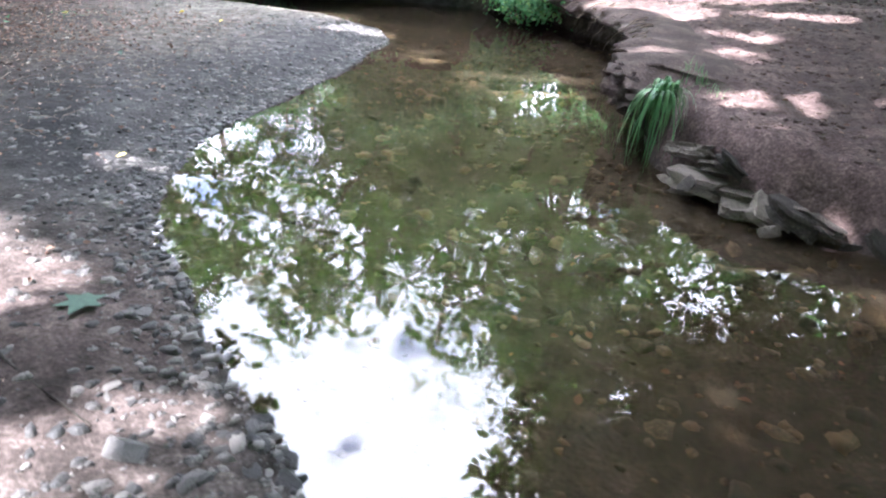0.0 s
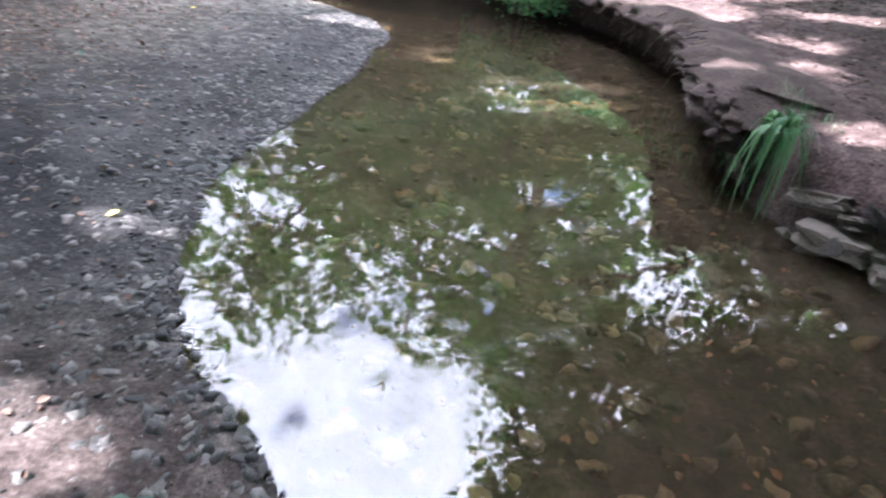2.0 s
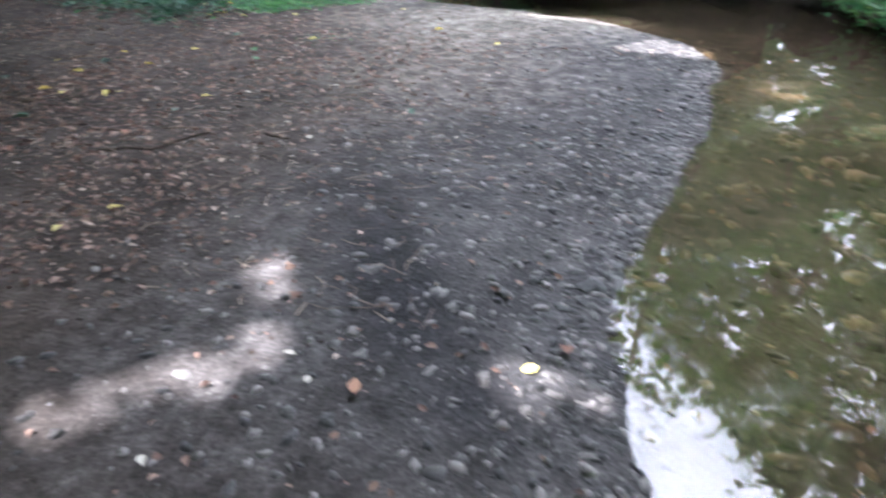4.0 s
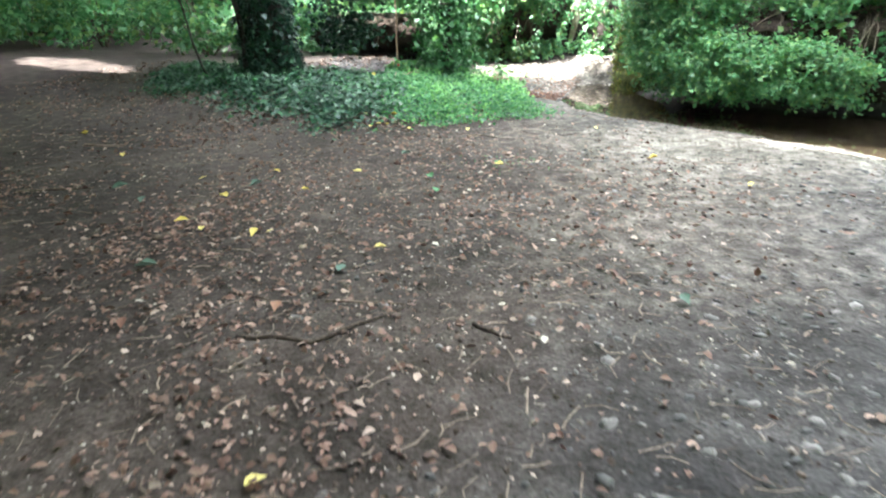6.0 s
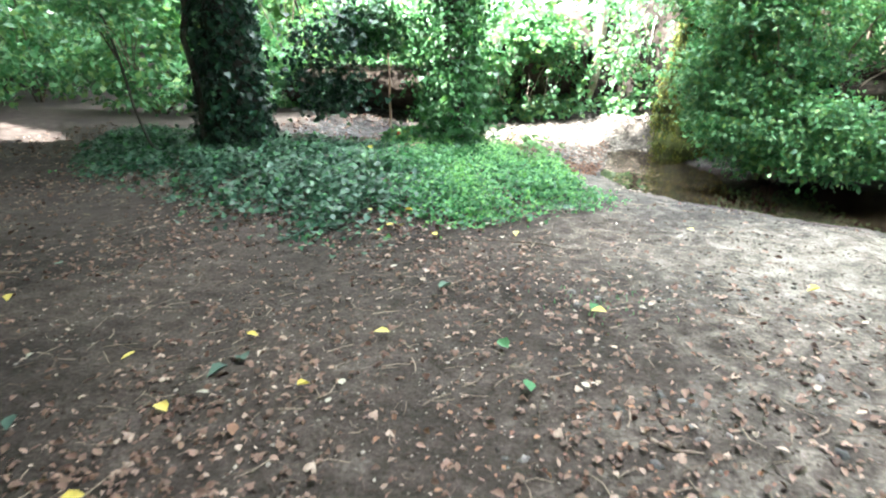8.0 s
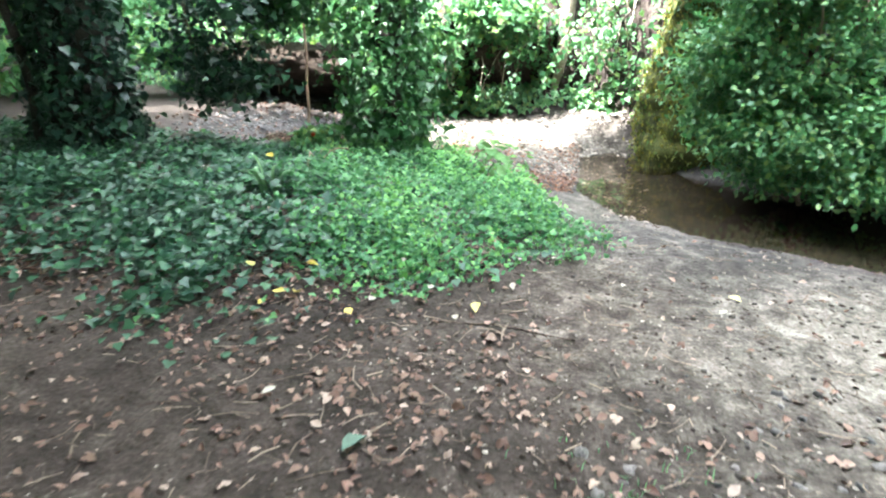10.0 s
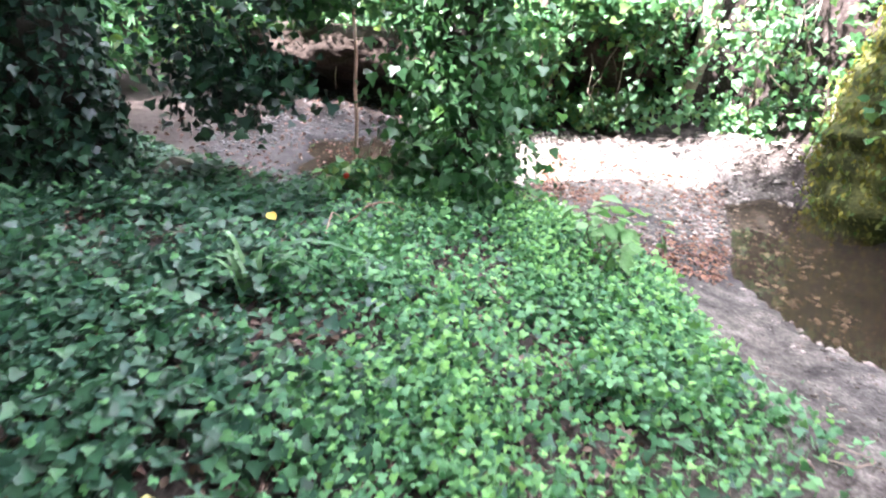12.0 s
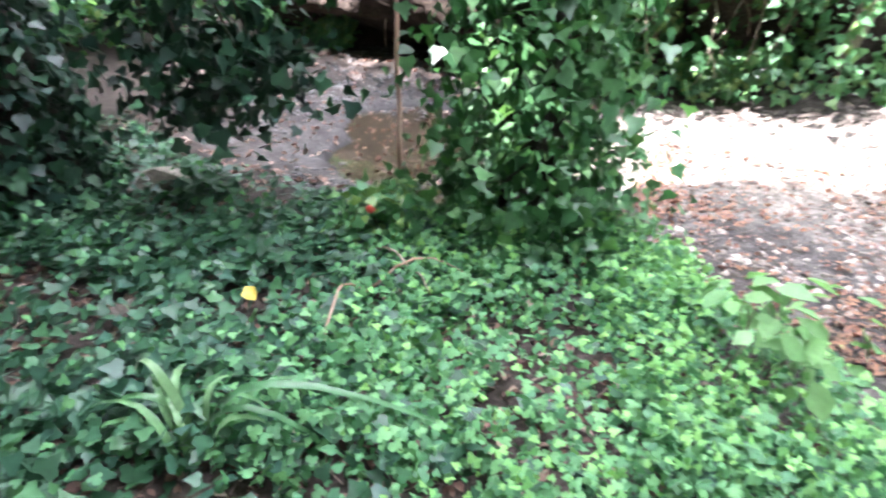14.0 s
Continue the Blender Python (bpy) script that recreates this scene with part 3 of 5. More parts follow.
def make_tree(x, y, height, radius, crown_z, seed, label, n_clump=240, per=105, leaf=.28, trunk_r=.28, lean=(0, 0)):
    r = np.random.default_rng(seed)
    z0 = float(ground_z(x, y)) - .1
    tree = base("tree", x, y, z0, label, "tree", "trees over the stream")
    top = (lean[0], lean[1], height * .8)
    bm = bmesh.new()
    pts = curve_pts((0, 0, 0), top, 9, (.2, .1, 0), r, .05)
    tube(bm, pts, [trunk_r * (1.5 if i == 0 else 1) * (1 - .085 * i) for i in range(9)], 12, .12, r)
    put("trunk", from_bm("trunk", bm), BARK, tree, smooth=True)
    ctr = np.array([lean[0], lean[1], crown_z])
    c, q = clumps(r, ctr, (radius, radius, height - crown_z), n_clump, per, .42)
    w = q + np.array([x, y, z0])
    q = q[~(lit(w) | sky_gap(w)) & (w[:, 2] > 3.2)]
    N = r.normal(size=(len(q), 3)) * .7 + np.array([0, 0, 1])
    put("crown", leaf_mesh("crown", q, N, r.uniform(.7, 1.3, len(q)) * leaf, KITE, r), CROWN, tree)
    bm = bmesh.new()
    for t in c[::max(1, n_clump // 16)]:
        wt = (t + np.array([x, y, z0]))[None]
        if sky_gap(wt)[0] or lit(wt)[0]:
            continue
        k = int(r.integers(4, 8))
        tube(bm, curve_pts(pts[k], t, 6, (0, 0, -.3), r, .1), np.linspace(trunk_r * .35, .015, 6), 6)
    put("limbs", from_bm("limbs", bm), BARK, tree, smooth=True)
    return tree


def make_shrub(name, x, y, radii, seed, label, n_clump=40, per=70, leaf=.08, mat=SHRUB, outline=OVAL, z0=None, group="", centre=None, stems=9, flat=.75, spread=.16, up=.7, root=(0, 0, -.05), thick=.022):
    r = np.random.default_rng(seed)
    z0 = float(ground_z(x, y)) if z0 is None else z0
    ob = base(name, x, y, z0, label, "shrub", group)
    ctr = (0, 0, radii[2] * .9) if centre is None else centre
    c, q = clumps(r, ctr, radii, n_clump, per, spread)
    w = q + np.array([x, y, z0])
    q = q[(w[:, 2] > ground_z(w[:, 0], w[:, 1]) + .03) & (w[:, 2] > .05) & ~lit(w)]
    N = unit(q - np.array(ctr)) * .6 + r.normal(size=(len(q), 3)) * flat + np.array([0, 0, up])
    put("leaves", leaf_mesh("leaves", q, N, r.uniform(.6, 1.3, len(q)) * leaf, outline, r), mat, ob)
    for t in c[:stems]:
        bm = bmesh.new()
        tube(bm, curve_pts((root[0] + r.normal() * .06, root[1] + r.normal() * .06, root[2]), t, 7, (0, 0, .12), r, .02), np.linspace(thick, thick * .25, 7), 6)
        put("stem", from_bm("stem", bm), TWIG, ob, smooth=True)
    return ob


# ---------------------------------------------------------------- trees whose crowns close the place above
make_tree(6.0, 7.0, 13, 5.6, 8.0, 21, "broad leafy tree on the bare bank above the stream")
make_tree(5.5, 0.5, 13, 5.4, 8.0, 22, "tall leafy tree on the earth bank")
make_tree(-7.5, 0.5, 13, 6.0, 8.5, 23, "tall leafy tree at the edge of the beach", n_clump=260)
make_tree(0.5, -5.0, 13, 5.6, 8.5, 24, "leafy tree behind the bend of the stream")
make_tree(3.6, 16.5, 12, 5.0, 7.0, 25, "leafy tree on the far bank", per=330, leaf=.13)
make_tree(-1.8, 20.0, 13, 5.0, 8.5, 26, "leafy tree above the high bank", per=300, leaf=.14)
make_tree(-14.5, 17.5, 12, 5.0, 8.0, 27, "leafy tree deep in the wood")
make_tree(-15.5, 5.5, 13, 5.6, 8.5, 28, "leafy tree beside the bare path")
# unseen tree, added so that its crown shades the ground on the left
make_tree(-12.0, 3.0, 14, 6.5, 9.0, 30, "unseen wide leafy tree added to shade the leaf-strewn ground", n_clump=330, per=170, lean=(2.2, 2.4))
make_tree(5.0, 3.8, 12, 4.6, 7.5, 17, "leafy tree leaning over the stream", lean=(-1.0, .3))
make_tree(0.5, 17.5, 13, 5.0, 8.0, 19, "leafy tree closing the view up the stream", trunk_r=.2, per=330, leaf=.13)
make_tree(-11.0, 22.0, 13, 5.0, 7.5, 18, "leafy tree above the high bank", n_clump=160)
make_tree(-3.5, -2.5, 15, 5.0, 11.0, 16, "tall leafy tree whose crown reaches over the beach", n_clump=300, lean=(1.4, 5.0))
# five more trees out of view, added to darken the left ground and path
make_tree(-10.0, 4.6, 13, 5.2, 8.5, 15, "unseen leafy tree added to shade the trodden ground", n_clump=300, per=180, lean=(3.4, 2.0))
make_tree(-13.0, 8.0, 12.5, 4.8, 8.0, 11, "unseen spreading leafy tree added to darken the path", n_clump=320, per=150, lean=(4.6, -1.0))
make_tree(-20.5, 8.5, 12, 6.0, 6.5, 14, "leafy tree added beyond the bare path as a shade", n_clump=280)
make_tree(-21.0, 14.5, 12, 6.0, 6.5, 13, "leafy tree added far along the path as a shade", n_clump=280)
make_tree(-19.0, 1.0, 12, 6.0, 6.5, 12, "leafy tree added behind the path as a shade", n_clump=280)
make_tree(-11.0, -6.0, 13, 5.6, 8.5, 29, "leafy tree back along the path")


# ---------------------------------------------------------------- ivy-clad tree
def ivy_trunk(name, x, y, r0, height, seed, label, n=2600, lean=(0, 0), spread=.10, leaf=.09, shell=1.15, mat=IVY):
    r = np.random.default_rng(seed)
    z0 = float(ground_z(x, y)) - .1
    ob = base(name, x, y, z0, label, "tree")
    bm = bmesh.new()
    pts = [(lean[0] * t, lean[1] * t, height * t) for t in np.linspace(0, 1, 10)]
    tube(bm, pts, [r0 * (1.35 if i == 0 else 1.08 if i == 1 else 1 - .03 * i) for i in range(10)], 16, .1, r)
    put("trunk", from_bm("trunk", bm), DARKSHADEBARK, ob, smooth=True)
    t = r.random(n) ** 1.3
    a = r.uniform(0, 2 * math.pi, n)
    rr = r0 * (shell - .03 * t * 9) + np.abs(r.normal(size=n)) * spread + .12 * np.exp(-t * 12)
    rr += .10 * (vnoise(a * 3, t * 30, .6, 1) - .3)
    P = np.stack([lean[0] * t + rr * np.cos(a), lean[1] * t + rr * np.sin(a), height * t + .05], -1)
    N = np.stack([np.cos(a), np.sin(a), 0 * a + .5], -1) + .9 * r.normal(size=(n, 3))
    tip = np.zeros((n, 3))
    tip[:, 2] = -1
    put("ivy", leaf_mesh("ivy", P, N, r.uniform(.35, 1.7, n) * leaf, IVYL, r, tip), mat, ob, "glossy ivy leaves")
    return ob


big = ivy_trunk("ivy_tree", -8.84, 11.1, .25, 9.0, 31, "thick old tree trunk wrapped in shade-dark ivy", 18000, (-.3, .3), .055, .052, 1.06, IVYSHADE)
r = np.random.default_rng(32)
c, q = clumps(r, (.6, -1.5, 8.5), (6.5, 6, 3.6), 460, 300, .42)
w = q + np.array(big.location)
q = q[~(lit(w) | sky_gap(w)) & (w[:, 2] > 3)]
put("crown", leaf_mesh("crown", q, r.normal(size=(len(q), 3)) * .7 + np.array([0, 0, 1]), r.uniform(.11, .2, len(q)), KITE, r), CROWN, big)

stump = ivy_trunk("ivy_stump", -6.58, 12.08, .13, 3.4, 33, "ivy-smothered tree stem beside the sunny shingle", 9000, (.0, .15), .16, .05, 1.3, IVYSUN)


# ---------------------------------------------------------------- shrubs
make_shrub("overhanging_bush", -3.15, 12.15, (.85, .55, 1.25), 41, "bright leafy bush overhanging the dark stream bank", 130, 140, .05, centre=(0, -.1, 1.2), stems=22, z0=0.1, spread=.11)
make_shrub("overhanging_bush", -3.65, 12.3, (.35, .3, .3), 55, "low leafy spray beside the mossy rock face", 30, 60, .062, centre=(0, -.1, .55), stems=8, z0=.1, spread=.09, root=(.5, .3, .5), thick=.008)
make_shrub("overhanging_bush", -3.9, 13.1, (.55, .3, .25), 56, "leafy spray hanging over the mossy rock face", 34, 60, .06, centre=(0, -.1, 1.75), stems=8, z0=.1, spread=.1, root=(.3, .4, 1.6), thick=.008)
for i, (x, y, rad, z, k) in enumerate([(-3.35, 11.75, (.55, .4, .45), .62, 60), (-2.75, 11.35, (.6, .35, .40), .55, 60), (-2.0, 11.1, (.6, .3, .35), .55, 46), (-3.85, 12.2, (.28, .35, .5), 1.0, 44), (-3.55, 11.95, (.4, .35, .5), 1.6, 46)]):
    make_shrub("overhanging_bush", x, y, rad, 260 + i, "drooping leafy branches trailing over the dark water", k, 90, .05, centre=(0, 0, z), stems=12, z0=0, spread=.10, root=(.6, .8, 1.2), thick=.009, group="branches trailing over the stream")
make_shrub("overhanging_bush", -2.5, 12.5, (1.4, .7, .8), 44, "leafy bush arching high over the stream bank", 90, 110, .06, centre=(0, 0, 2.6), stems=10, z0=.3, spread=.13)
make_shrub("overhanging_bush", -1.6, 11.95, (.8, .4, .3), 49, "leafy sprays shading the hollow under the bank", 34, 60, .08, centre=(0, -.15, 1.2), stems=10, z0=.0, spread=.10, root=(0, .6, 1.3), thick=.010)
make_shrub("overhanging_bush", -2.3, 11.8, (.35, .25, .16), 53, "drooping leafy spray below the bank lip", 14, 45, .07, centre=(0, -.1, .72), stems=6, z0=.0, spread=.08, root=(0, .5, 1.1), thick=.008)
make_shrub("overhanging_bush", -.9, 11.75, (.5, .3, .25), 54, "drooping leafy spray over the dark water", 22, 50, .085, centre=(0, -.1, 1.0), stems=6, z0=.0, spread=.09, root=(0, .5, 1.2), thick=.008)
make_shrub("overhanging_bush", .5, 12.4, (1.1, .7, .6), 50, "leafy bush at the outer bend of the stream", 70, 70, .085, centre=(0, -.2, 1.15), stems=10, z0=.0, spread=.13, root=(0, .5, 1.0), thick=.012)
make_shrub("overhanging_bush", -.6, 12.3, (1.3, .8, .7), 42, "leafy bush on top of the dark undercut bank", 90, 70, .09, centre=(0, -.1, 1.0), stems=10, z0=.8)
make_shrub("bank_bush", 1.2, 9.9, (.55, .9, .35), 43, "small green bush hanging over the stream bank", 60, 70, .055, z0=.1, centre=(0, 0, .42))
def make_bough(root, tip, seed, label, twigs=15, reach=1.0, leaf=.10, mat=CROWN):
    """A limb with side twigs in two ranks, each set with leaves along its length."""
    r = np.random.default_rng(seed)
    ob = base("leafy_bough", *root, label, "bough", "boughs over the stream")
    end = np.array(tip) - np.array(root)
    line = np.array(curve_pts((0, 0, 0), end, 14, (0, 0, .35), r, .05))
    limb = bmesh.new()
    tube(limb, line, np.linspace(.045, .006, 14), 6)
    along = end / np.linalg.norm(end)
    side = np.cross(along, (0, 0, 1.0))
    P, N, D = [], [], []
    for i in range(twigs):
        t = .22 + .78 * i / twigs
        k = min(12, int(t * 13))
        start = line[k] + (line[k + 1] - line[k]) * (t * 13 - k)
        way = side * (1 if i % 2 else -1) + along * r.uniform(.3, .9) + np.array([0, 0, r.uniform(-.6, .25)])
        ln = reach * r.uniform(.5, 1.1) * (1.15 - .6 * t)
        tw = np.array(curve_pts(start, start + way * ln, 6, (0, 0, .06), r, .03))
        tube(limb, tw, np.linspace(.012, .003, 6), 4)
        for q in range(int(13 * ln / .6)):
            f = r.uniform(.15, 1) * 5
            m = min(4, int(f))
            c = tw[m] + (tw[m + 1] - tw[m]) * (f - m)
            spray = unit((r.normal(size=(1, 3)) + way * .6))[0] * r.uniform(.05, .3)
            for w in np.linspace(.25, 1, 4):
                P.append(c + spray * w + r.normal(size=3) * .02)
                N.append(r.normal(size=3) * .45 + np.array([0, 0, 1]))
                D.append(spray + np.array([0, 0, -.08]))
    put("limb", from_bm("limb", limb), BARK, ob, smooth=True)
    P = np.array(P)
    keep = ~lit(P + np.array(root))
    put("leaves", leaf_mesh("leaves", P[keep], np.array(N)[keep], r.uniform(.6, 1.2, keep.sum()) * leaf, OVAL, r, np.array(D)[keep] * 4), mat, ob)
    return ob


for i, (root, tip, reach) in enumerate([((4.6, 8.6, 6.0), (1.3, 8.3, 7.3), 1.0), ((4.6, 8.9, 5.0), (1.2, 9.2, 5.6), 1.1), ((5.0, 7.5, 7.0), (1.7, 7.6, 8.6), 1.0), ((4.2, 9.6, 3.8), (1.0, 10.2, 4.2), 1.0),
                                        ((3.2, 14.5, 5.5), (.4, 11.6, 6.4), 1.2), ((1.5, 15.0, 5.0), (-1.2, 11.2, 5.8), 1.2), ((.5, 15.5, 4.6), (-2.6, 10.8, 6.2), 1.3), ((.8, 15.0, 3.8), (-.6, 10.4, 4.2), 1.2),
                                        ((-1.5, 16, 4.4), (-3.8, 10.6, 5.4), 1.3), ((-1.2, 16, 3.5), (-2.4, 10.6, 4.0), 1.2), ((-7.6, 11.4, 5.2), (-4.2, 9.6, 5.2), 1.2), ((-7.8, 11.2, 4.2), (-4.8, 10.0, 3.9), 1.0),
                                        ((2.5, 14.8, 3.6), (1.4, 11.4, 3.2), 1.0), ((5.2, 6.4, 4.8), (2.6, 6.3, 4.6), 1.0), ((5.2, 6.0, 6.0), (2.4, 6.8, 6.6), 1.0)]):
    make_bough(root, tip, 140 + i, "lacy green leafy bough reaching over the stream", 17, reach)
for i, (x, y, z, a, b, c) in enumerate([(4.7, 8.2, 4.3, 1.8, 1.5, 1.5), (5.0, 5.4, 4.2, 1.6, 1.6, 1.5), (.2, 10.9, 3.0, 1.5, .8, .5)]):
    make_shrub("leafy_bough", x, y, (a, b, c), 240 + i, "dense green leafy bough beside the stream", 62, 55, .105, CROWN, KITE, z0=0, centre=(0, 0, z), stems=7, spread=.22, root=(2.5, -1.5, z + .5) if x > 2 else (3.0, 4.0, z + 1.5), thick=.03, group="boughs over the stream")
for i, (x, y, z, a) in enumerate([(-8.3, 15.0, 1.45, .6), (-9.4, 15.2, 1.45, .7), (-7.1, 14.45, 1.15, .5), (-10.9, 15.2, 1.0, .7), (-6.0, 14.5, 1.4, .5)]):
    make_shrub("bank_bush", x, y, (a, .35, .35), 160 + i, "ivy and bramble cushion on the lip of the bank", 40, 50, .075, SHRUB, IVYL, z0=.0, centre=(0, -.1, z), stems=6, spread=.14, root=(0, .4, z), thick=.008, group="cushions on the bank lip")
make_shrub("hanging_ivy", -7.84, 11.6, (.38, .3, .75), 45, "ivy branch in a shaded tint hanging beside the ivy-clad tree", 36, 46, .066, IVYSHADE, IVYL, z0=.3, centre=(0, 0, 1.05), stems=14, spread=.15, root=(-.5, -.3, 2.9), thick=.012)
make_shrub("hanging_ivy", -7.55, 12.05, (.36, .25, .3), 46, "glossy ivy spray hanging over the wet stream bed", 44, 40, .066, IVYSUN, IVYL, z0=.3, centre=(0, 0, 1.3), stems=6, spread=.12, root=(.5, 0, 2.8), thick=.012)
make_shrub("sapling_leaves", -9.75, 10.35, (.5, .4, .42), 58, "bright green leaves on thin sapling twigs beside the path", 30, 22, .075, SHRUB, OVAL, z0=.25, centre=(0, 0, 1.75), stems=10, spread=.14, root=(.2, .05, 1.0), thick=.006)
make_shrub("ivy_sprig", -7.05, 11.62, (.22, .2, .14), 47, "low sprig of shining ivy leaves", 16, 26, .055, SHRUB, IVYL, centre=(0, 0, .18), stems=5, spread=.05, thick=.004)
make_shrub("leafy_bough", -10.6, 11.9, (1.5, 1.1, .7), 48, "bright green leafy boughs hanging above the path", 110, 60, .10, SHRUB, OVAL, z0=.3, centre=(0, 0, 2.3), stems=5, spread=.2, root=(.6, -1.0, 2.2), thick=.012)


# ---------------------------------------------------------------- ivy and herbs on the hump
def in_patch(x, y):
    """How thickly the hump is overgrown, 0 to 1."""
    kx = [-11.0, -10.2, -9.5, -8.6, -7.4, -6.4, -5.75, -5.1, -4.7, -4.4]
    front = np.interp(x, kx, [11.2, 10.3, 9.9, 9.5, 8.9, 8.7, 9.3, 10.15, 10.5, 10.8])
    back = np.interp(x, kx, [12.0, 12.2, 12.2, 12.2, 12.3, 12.4, 12.1, 11.35, 10.8, 10.75])
    e = .5 * (vnoise(x, y, 1.7, 4) - .5)
    return smooth((y - front + .5 + e) / 1.35) ** 1.2 * smooth((back - y + e) / .4)


def carpet(name, n, seed, weight, mat, outline, size, height, label, tilt=.35, patchy=.45, gate=.3):
    r = np.random.default_rng(seed)
    x, y = r.uniform(-11, -4.2, n), r.uniform(8.5, 12.6, n)
    k = r.random(n) < in_patch(x, y) * weight(x, y) * (patchy + (1 - patchy) * smooth((.6 * vnoise(x, y, 2.6, 5) + .4 * vnoise(x, y, 7, 1) - gate) / .2))
    x, y = x[k], y[k]
    P = np.stack([x, y, ground_z(x, y) + .01 + r.random(len(x)) * height * (.4 + in_patch(x, y))], -1)
    N = np.array([0, -.15, 1]) + tilt * r.normal(size=(len(x), 3))
    ob = put(name, leaf_mesh(name, P, N, r.uniform(.55, 1.3, len(x)) * size, outline, r), mat)
    return tagged(ob, label, "groundcover", kind="stuff")


herb_side = lambda x, y: smooth((x + 7.0 + .5 * (y - 10.4)) / 1.2 + .8 * (vnoise(x, y, 1.3, 2) - .5))
carpet("ivy_carpet", 66000, 51, lambda x, y: 1 - .8 * herb_side(x, y), IVY, IVYL, .052, .11, "dark green ivy carpet over leaf litter", .4, .16, .36)
carpet("herb_carpet", 150000, 52, lambda x, y: .04 + .96 * herb_side(x, y), HERB, STAR, .030, .14, "fresh light green low herbs beside the shingle", .65, .22, .33)

# lighter copy of the herb leaf: light from the clearing put into its colour
HERBLIT = leaf_mat("lit_herb_leaf", [(0.075, 0.19, 0.062), (0.11, 0.25, 0.078), (0.15, 0.30, 0.09), (0.065, 0.16, 0.06)], 0.55, 0.3, .22)
open_side = lambda x, y: smooth((x + 6.7 + .35 * (y - 10.4)) / 1.0) * (.35 + .65 * smooth((vnoise(x, y, 3.2, 0) - .35) / .25))
carpet("young_herb_carpet", 120000, 57, lambda x, y: open_side(x, y), HERBLIT, STAR, .025, .19, "low herbs in a sunlit tint on the open side of the hump", .6, .15, .36)


# ---------------------------------------------------------------- far bank growth
def bank_growth(name, n, seed, x0, x1, lo, hi, mat, outline, size, label, dens=.5):
    r = np.random.default_rng(seed)
    x = r.uniform(x0, x1, n)
    fy, fh = far_base(x)
    y = fy + r.uniform(lo, hi, n)
    k = (.6 * vnoise(x, y * 1.5, 1.6, 3) + .4 * vnoise(x, y * 1.5, 5, 4) > 1 - dens) | (r.random(n) < .12)
    k &= ~((np.abs(x + 8.95) < .75) & (y < fy + 1.3))
    x, y = x[k], y[k]
    z = ground_z(x, y)
    P = np.stack([x, y - r.random(len(x)) * .2, z + r.random(len(x)) * .22 + .02], -1)
    N = np.array([.1, -.8, .7]) + .5 * r.normal(size=(len(x), 3))
    tip = np.tile(np.array([0, -.4, -.8]), (len(x), 1))
    return tagged(put(name, leaf_mesh(name, P, N, r.uniform(.5, 1.4, len(x)) * size, outline, r, tip), mat), label, "groundcover", kind="stuff")


bank_growth("bank_ivy", 62000, 61, -13, -3.4, .0, 1.7, SHRUB, IVYL, .06, "sunlit ivy and brambles hanging down the bank", .40)


def hanging_vine(x, y, z, drop, seed, mat):
    """A thin stem with leaves, hanging down the face of the bank."""
    r = np.random.default_rng(seed)
    ob = base("hanging_vine", x, y, z, "leafy vine trailing down the sunlit bank", "vine", "vines on the bank")
    line = np.array(curve_pts((0, .15, 0), (r.normal() * .15, -.1, -drop), 8, (0, -.22, .05), r, .025))
    bm = bmesh.new()
    tube(bm, line, np.linspace(.007, .002, 8), 5)
    put("stem", from_bm("stem", bm), TWIG, ob, smooth=True)
    n = int(60 * drop) + 14
    f = r.uniform(0, 6.99, n)
    k = f.astype(int)
    P = line[k] + (line[k + 1] - line[k]) * (f - k)[:, None] + r.normal(size=(n, 3)) * (.05, .05, .04)
    N = np.array([-.2, -.8, .6]) + .5 * r.normal(size=(n, 3))
    put("leaves", leaf_mesh("leaves", P, N, r.uniform(.03, .085, n), IVYL, r, np.tile(np.array([0, -.3, -.9]), (n, 1))), mat, ob)


r = np.random.default_rng(640)
for i in range(50):
    x = r.uniform(-7.2, -3.7) if i % 4 else r.uniform(-11, -7.2)
    if abs(x + 8.95) < .6:
        continue
    fy, fh = far_base(np.array(x))
    hanging_vine(x, float(fy) + r.uniform(-.1, .35), float(fh) * r.uniform(.7, 1.25) + .1, r.uniform(.35, 1.1), 650 + i, SHRUB if i % 3 else IVYSUN)
bank_growth("bank_scrub", 42000, 62, -16, 5, 1.0, 3.5, SHRUB, KITE, .10, "thick green scrub along the top of the bank", .75)

# ---------------------------------------------------------------- understorey and far woods
r = np.random.default_rng(71)
for i, (x, y, a, b, c) in enumerate([(-12.5, 14.0, 1.6, 1.2, 1.2), (-15.5, 12.5, 1.8, 1.4, 1.3), (-18, 10, 2, 2, 1.6), (-12, 17.5, 2, 1.5, 1.8), (-8.5, 17.5, 2, 1.2, .8), (-17, 15.5, 2, 2, 2),
                                    (-21, 13, 2.5, 2.5, 2.2), (-5, 17, 1.8, 1.2, 1.2), (-1.5, 15.5, 1.8, 1.4, 1.4), (3.5, 12.5, 1.5, 1.3, 1.0), (6.5, 11.0, 2.0, 1.8, 2.2), (8.5, 7.8, 2.0, 2.0, 2.4), (9.5, 4.0, 2.0, 2.2, 2.4), (7.5, 13.5, 2, 2, 2.2)]):
    make_shrub("wood_shrub", x, y, (a, b, c), 72 + i, "leafy green shrub of the wood's understorey", 70, 60, .14, SHRUB, KITE, stems=5, spread=.25, group="understorey shrubs")


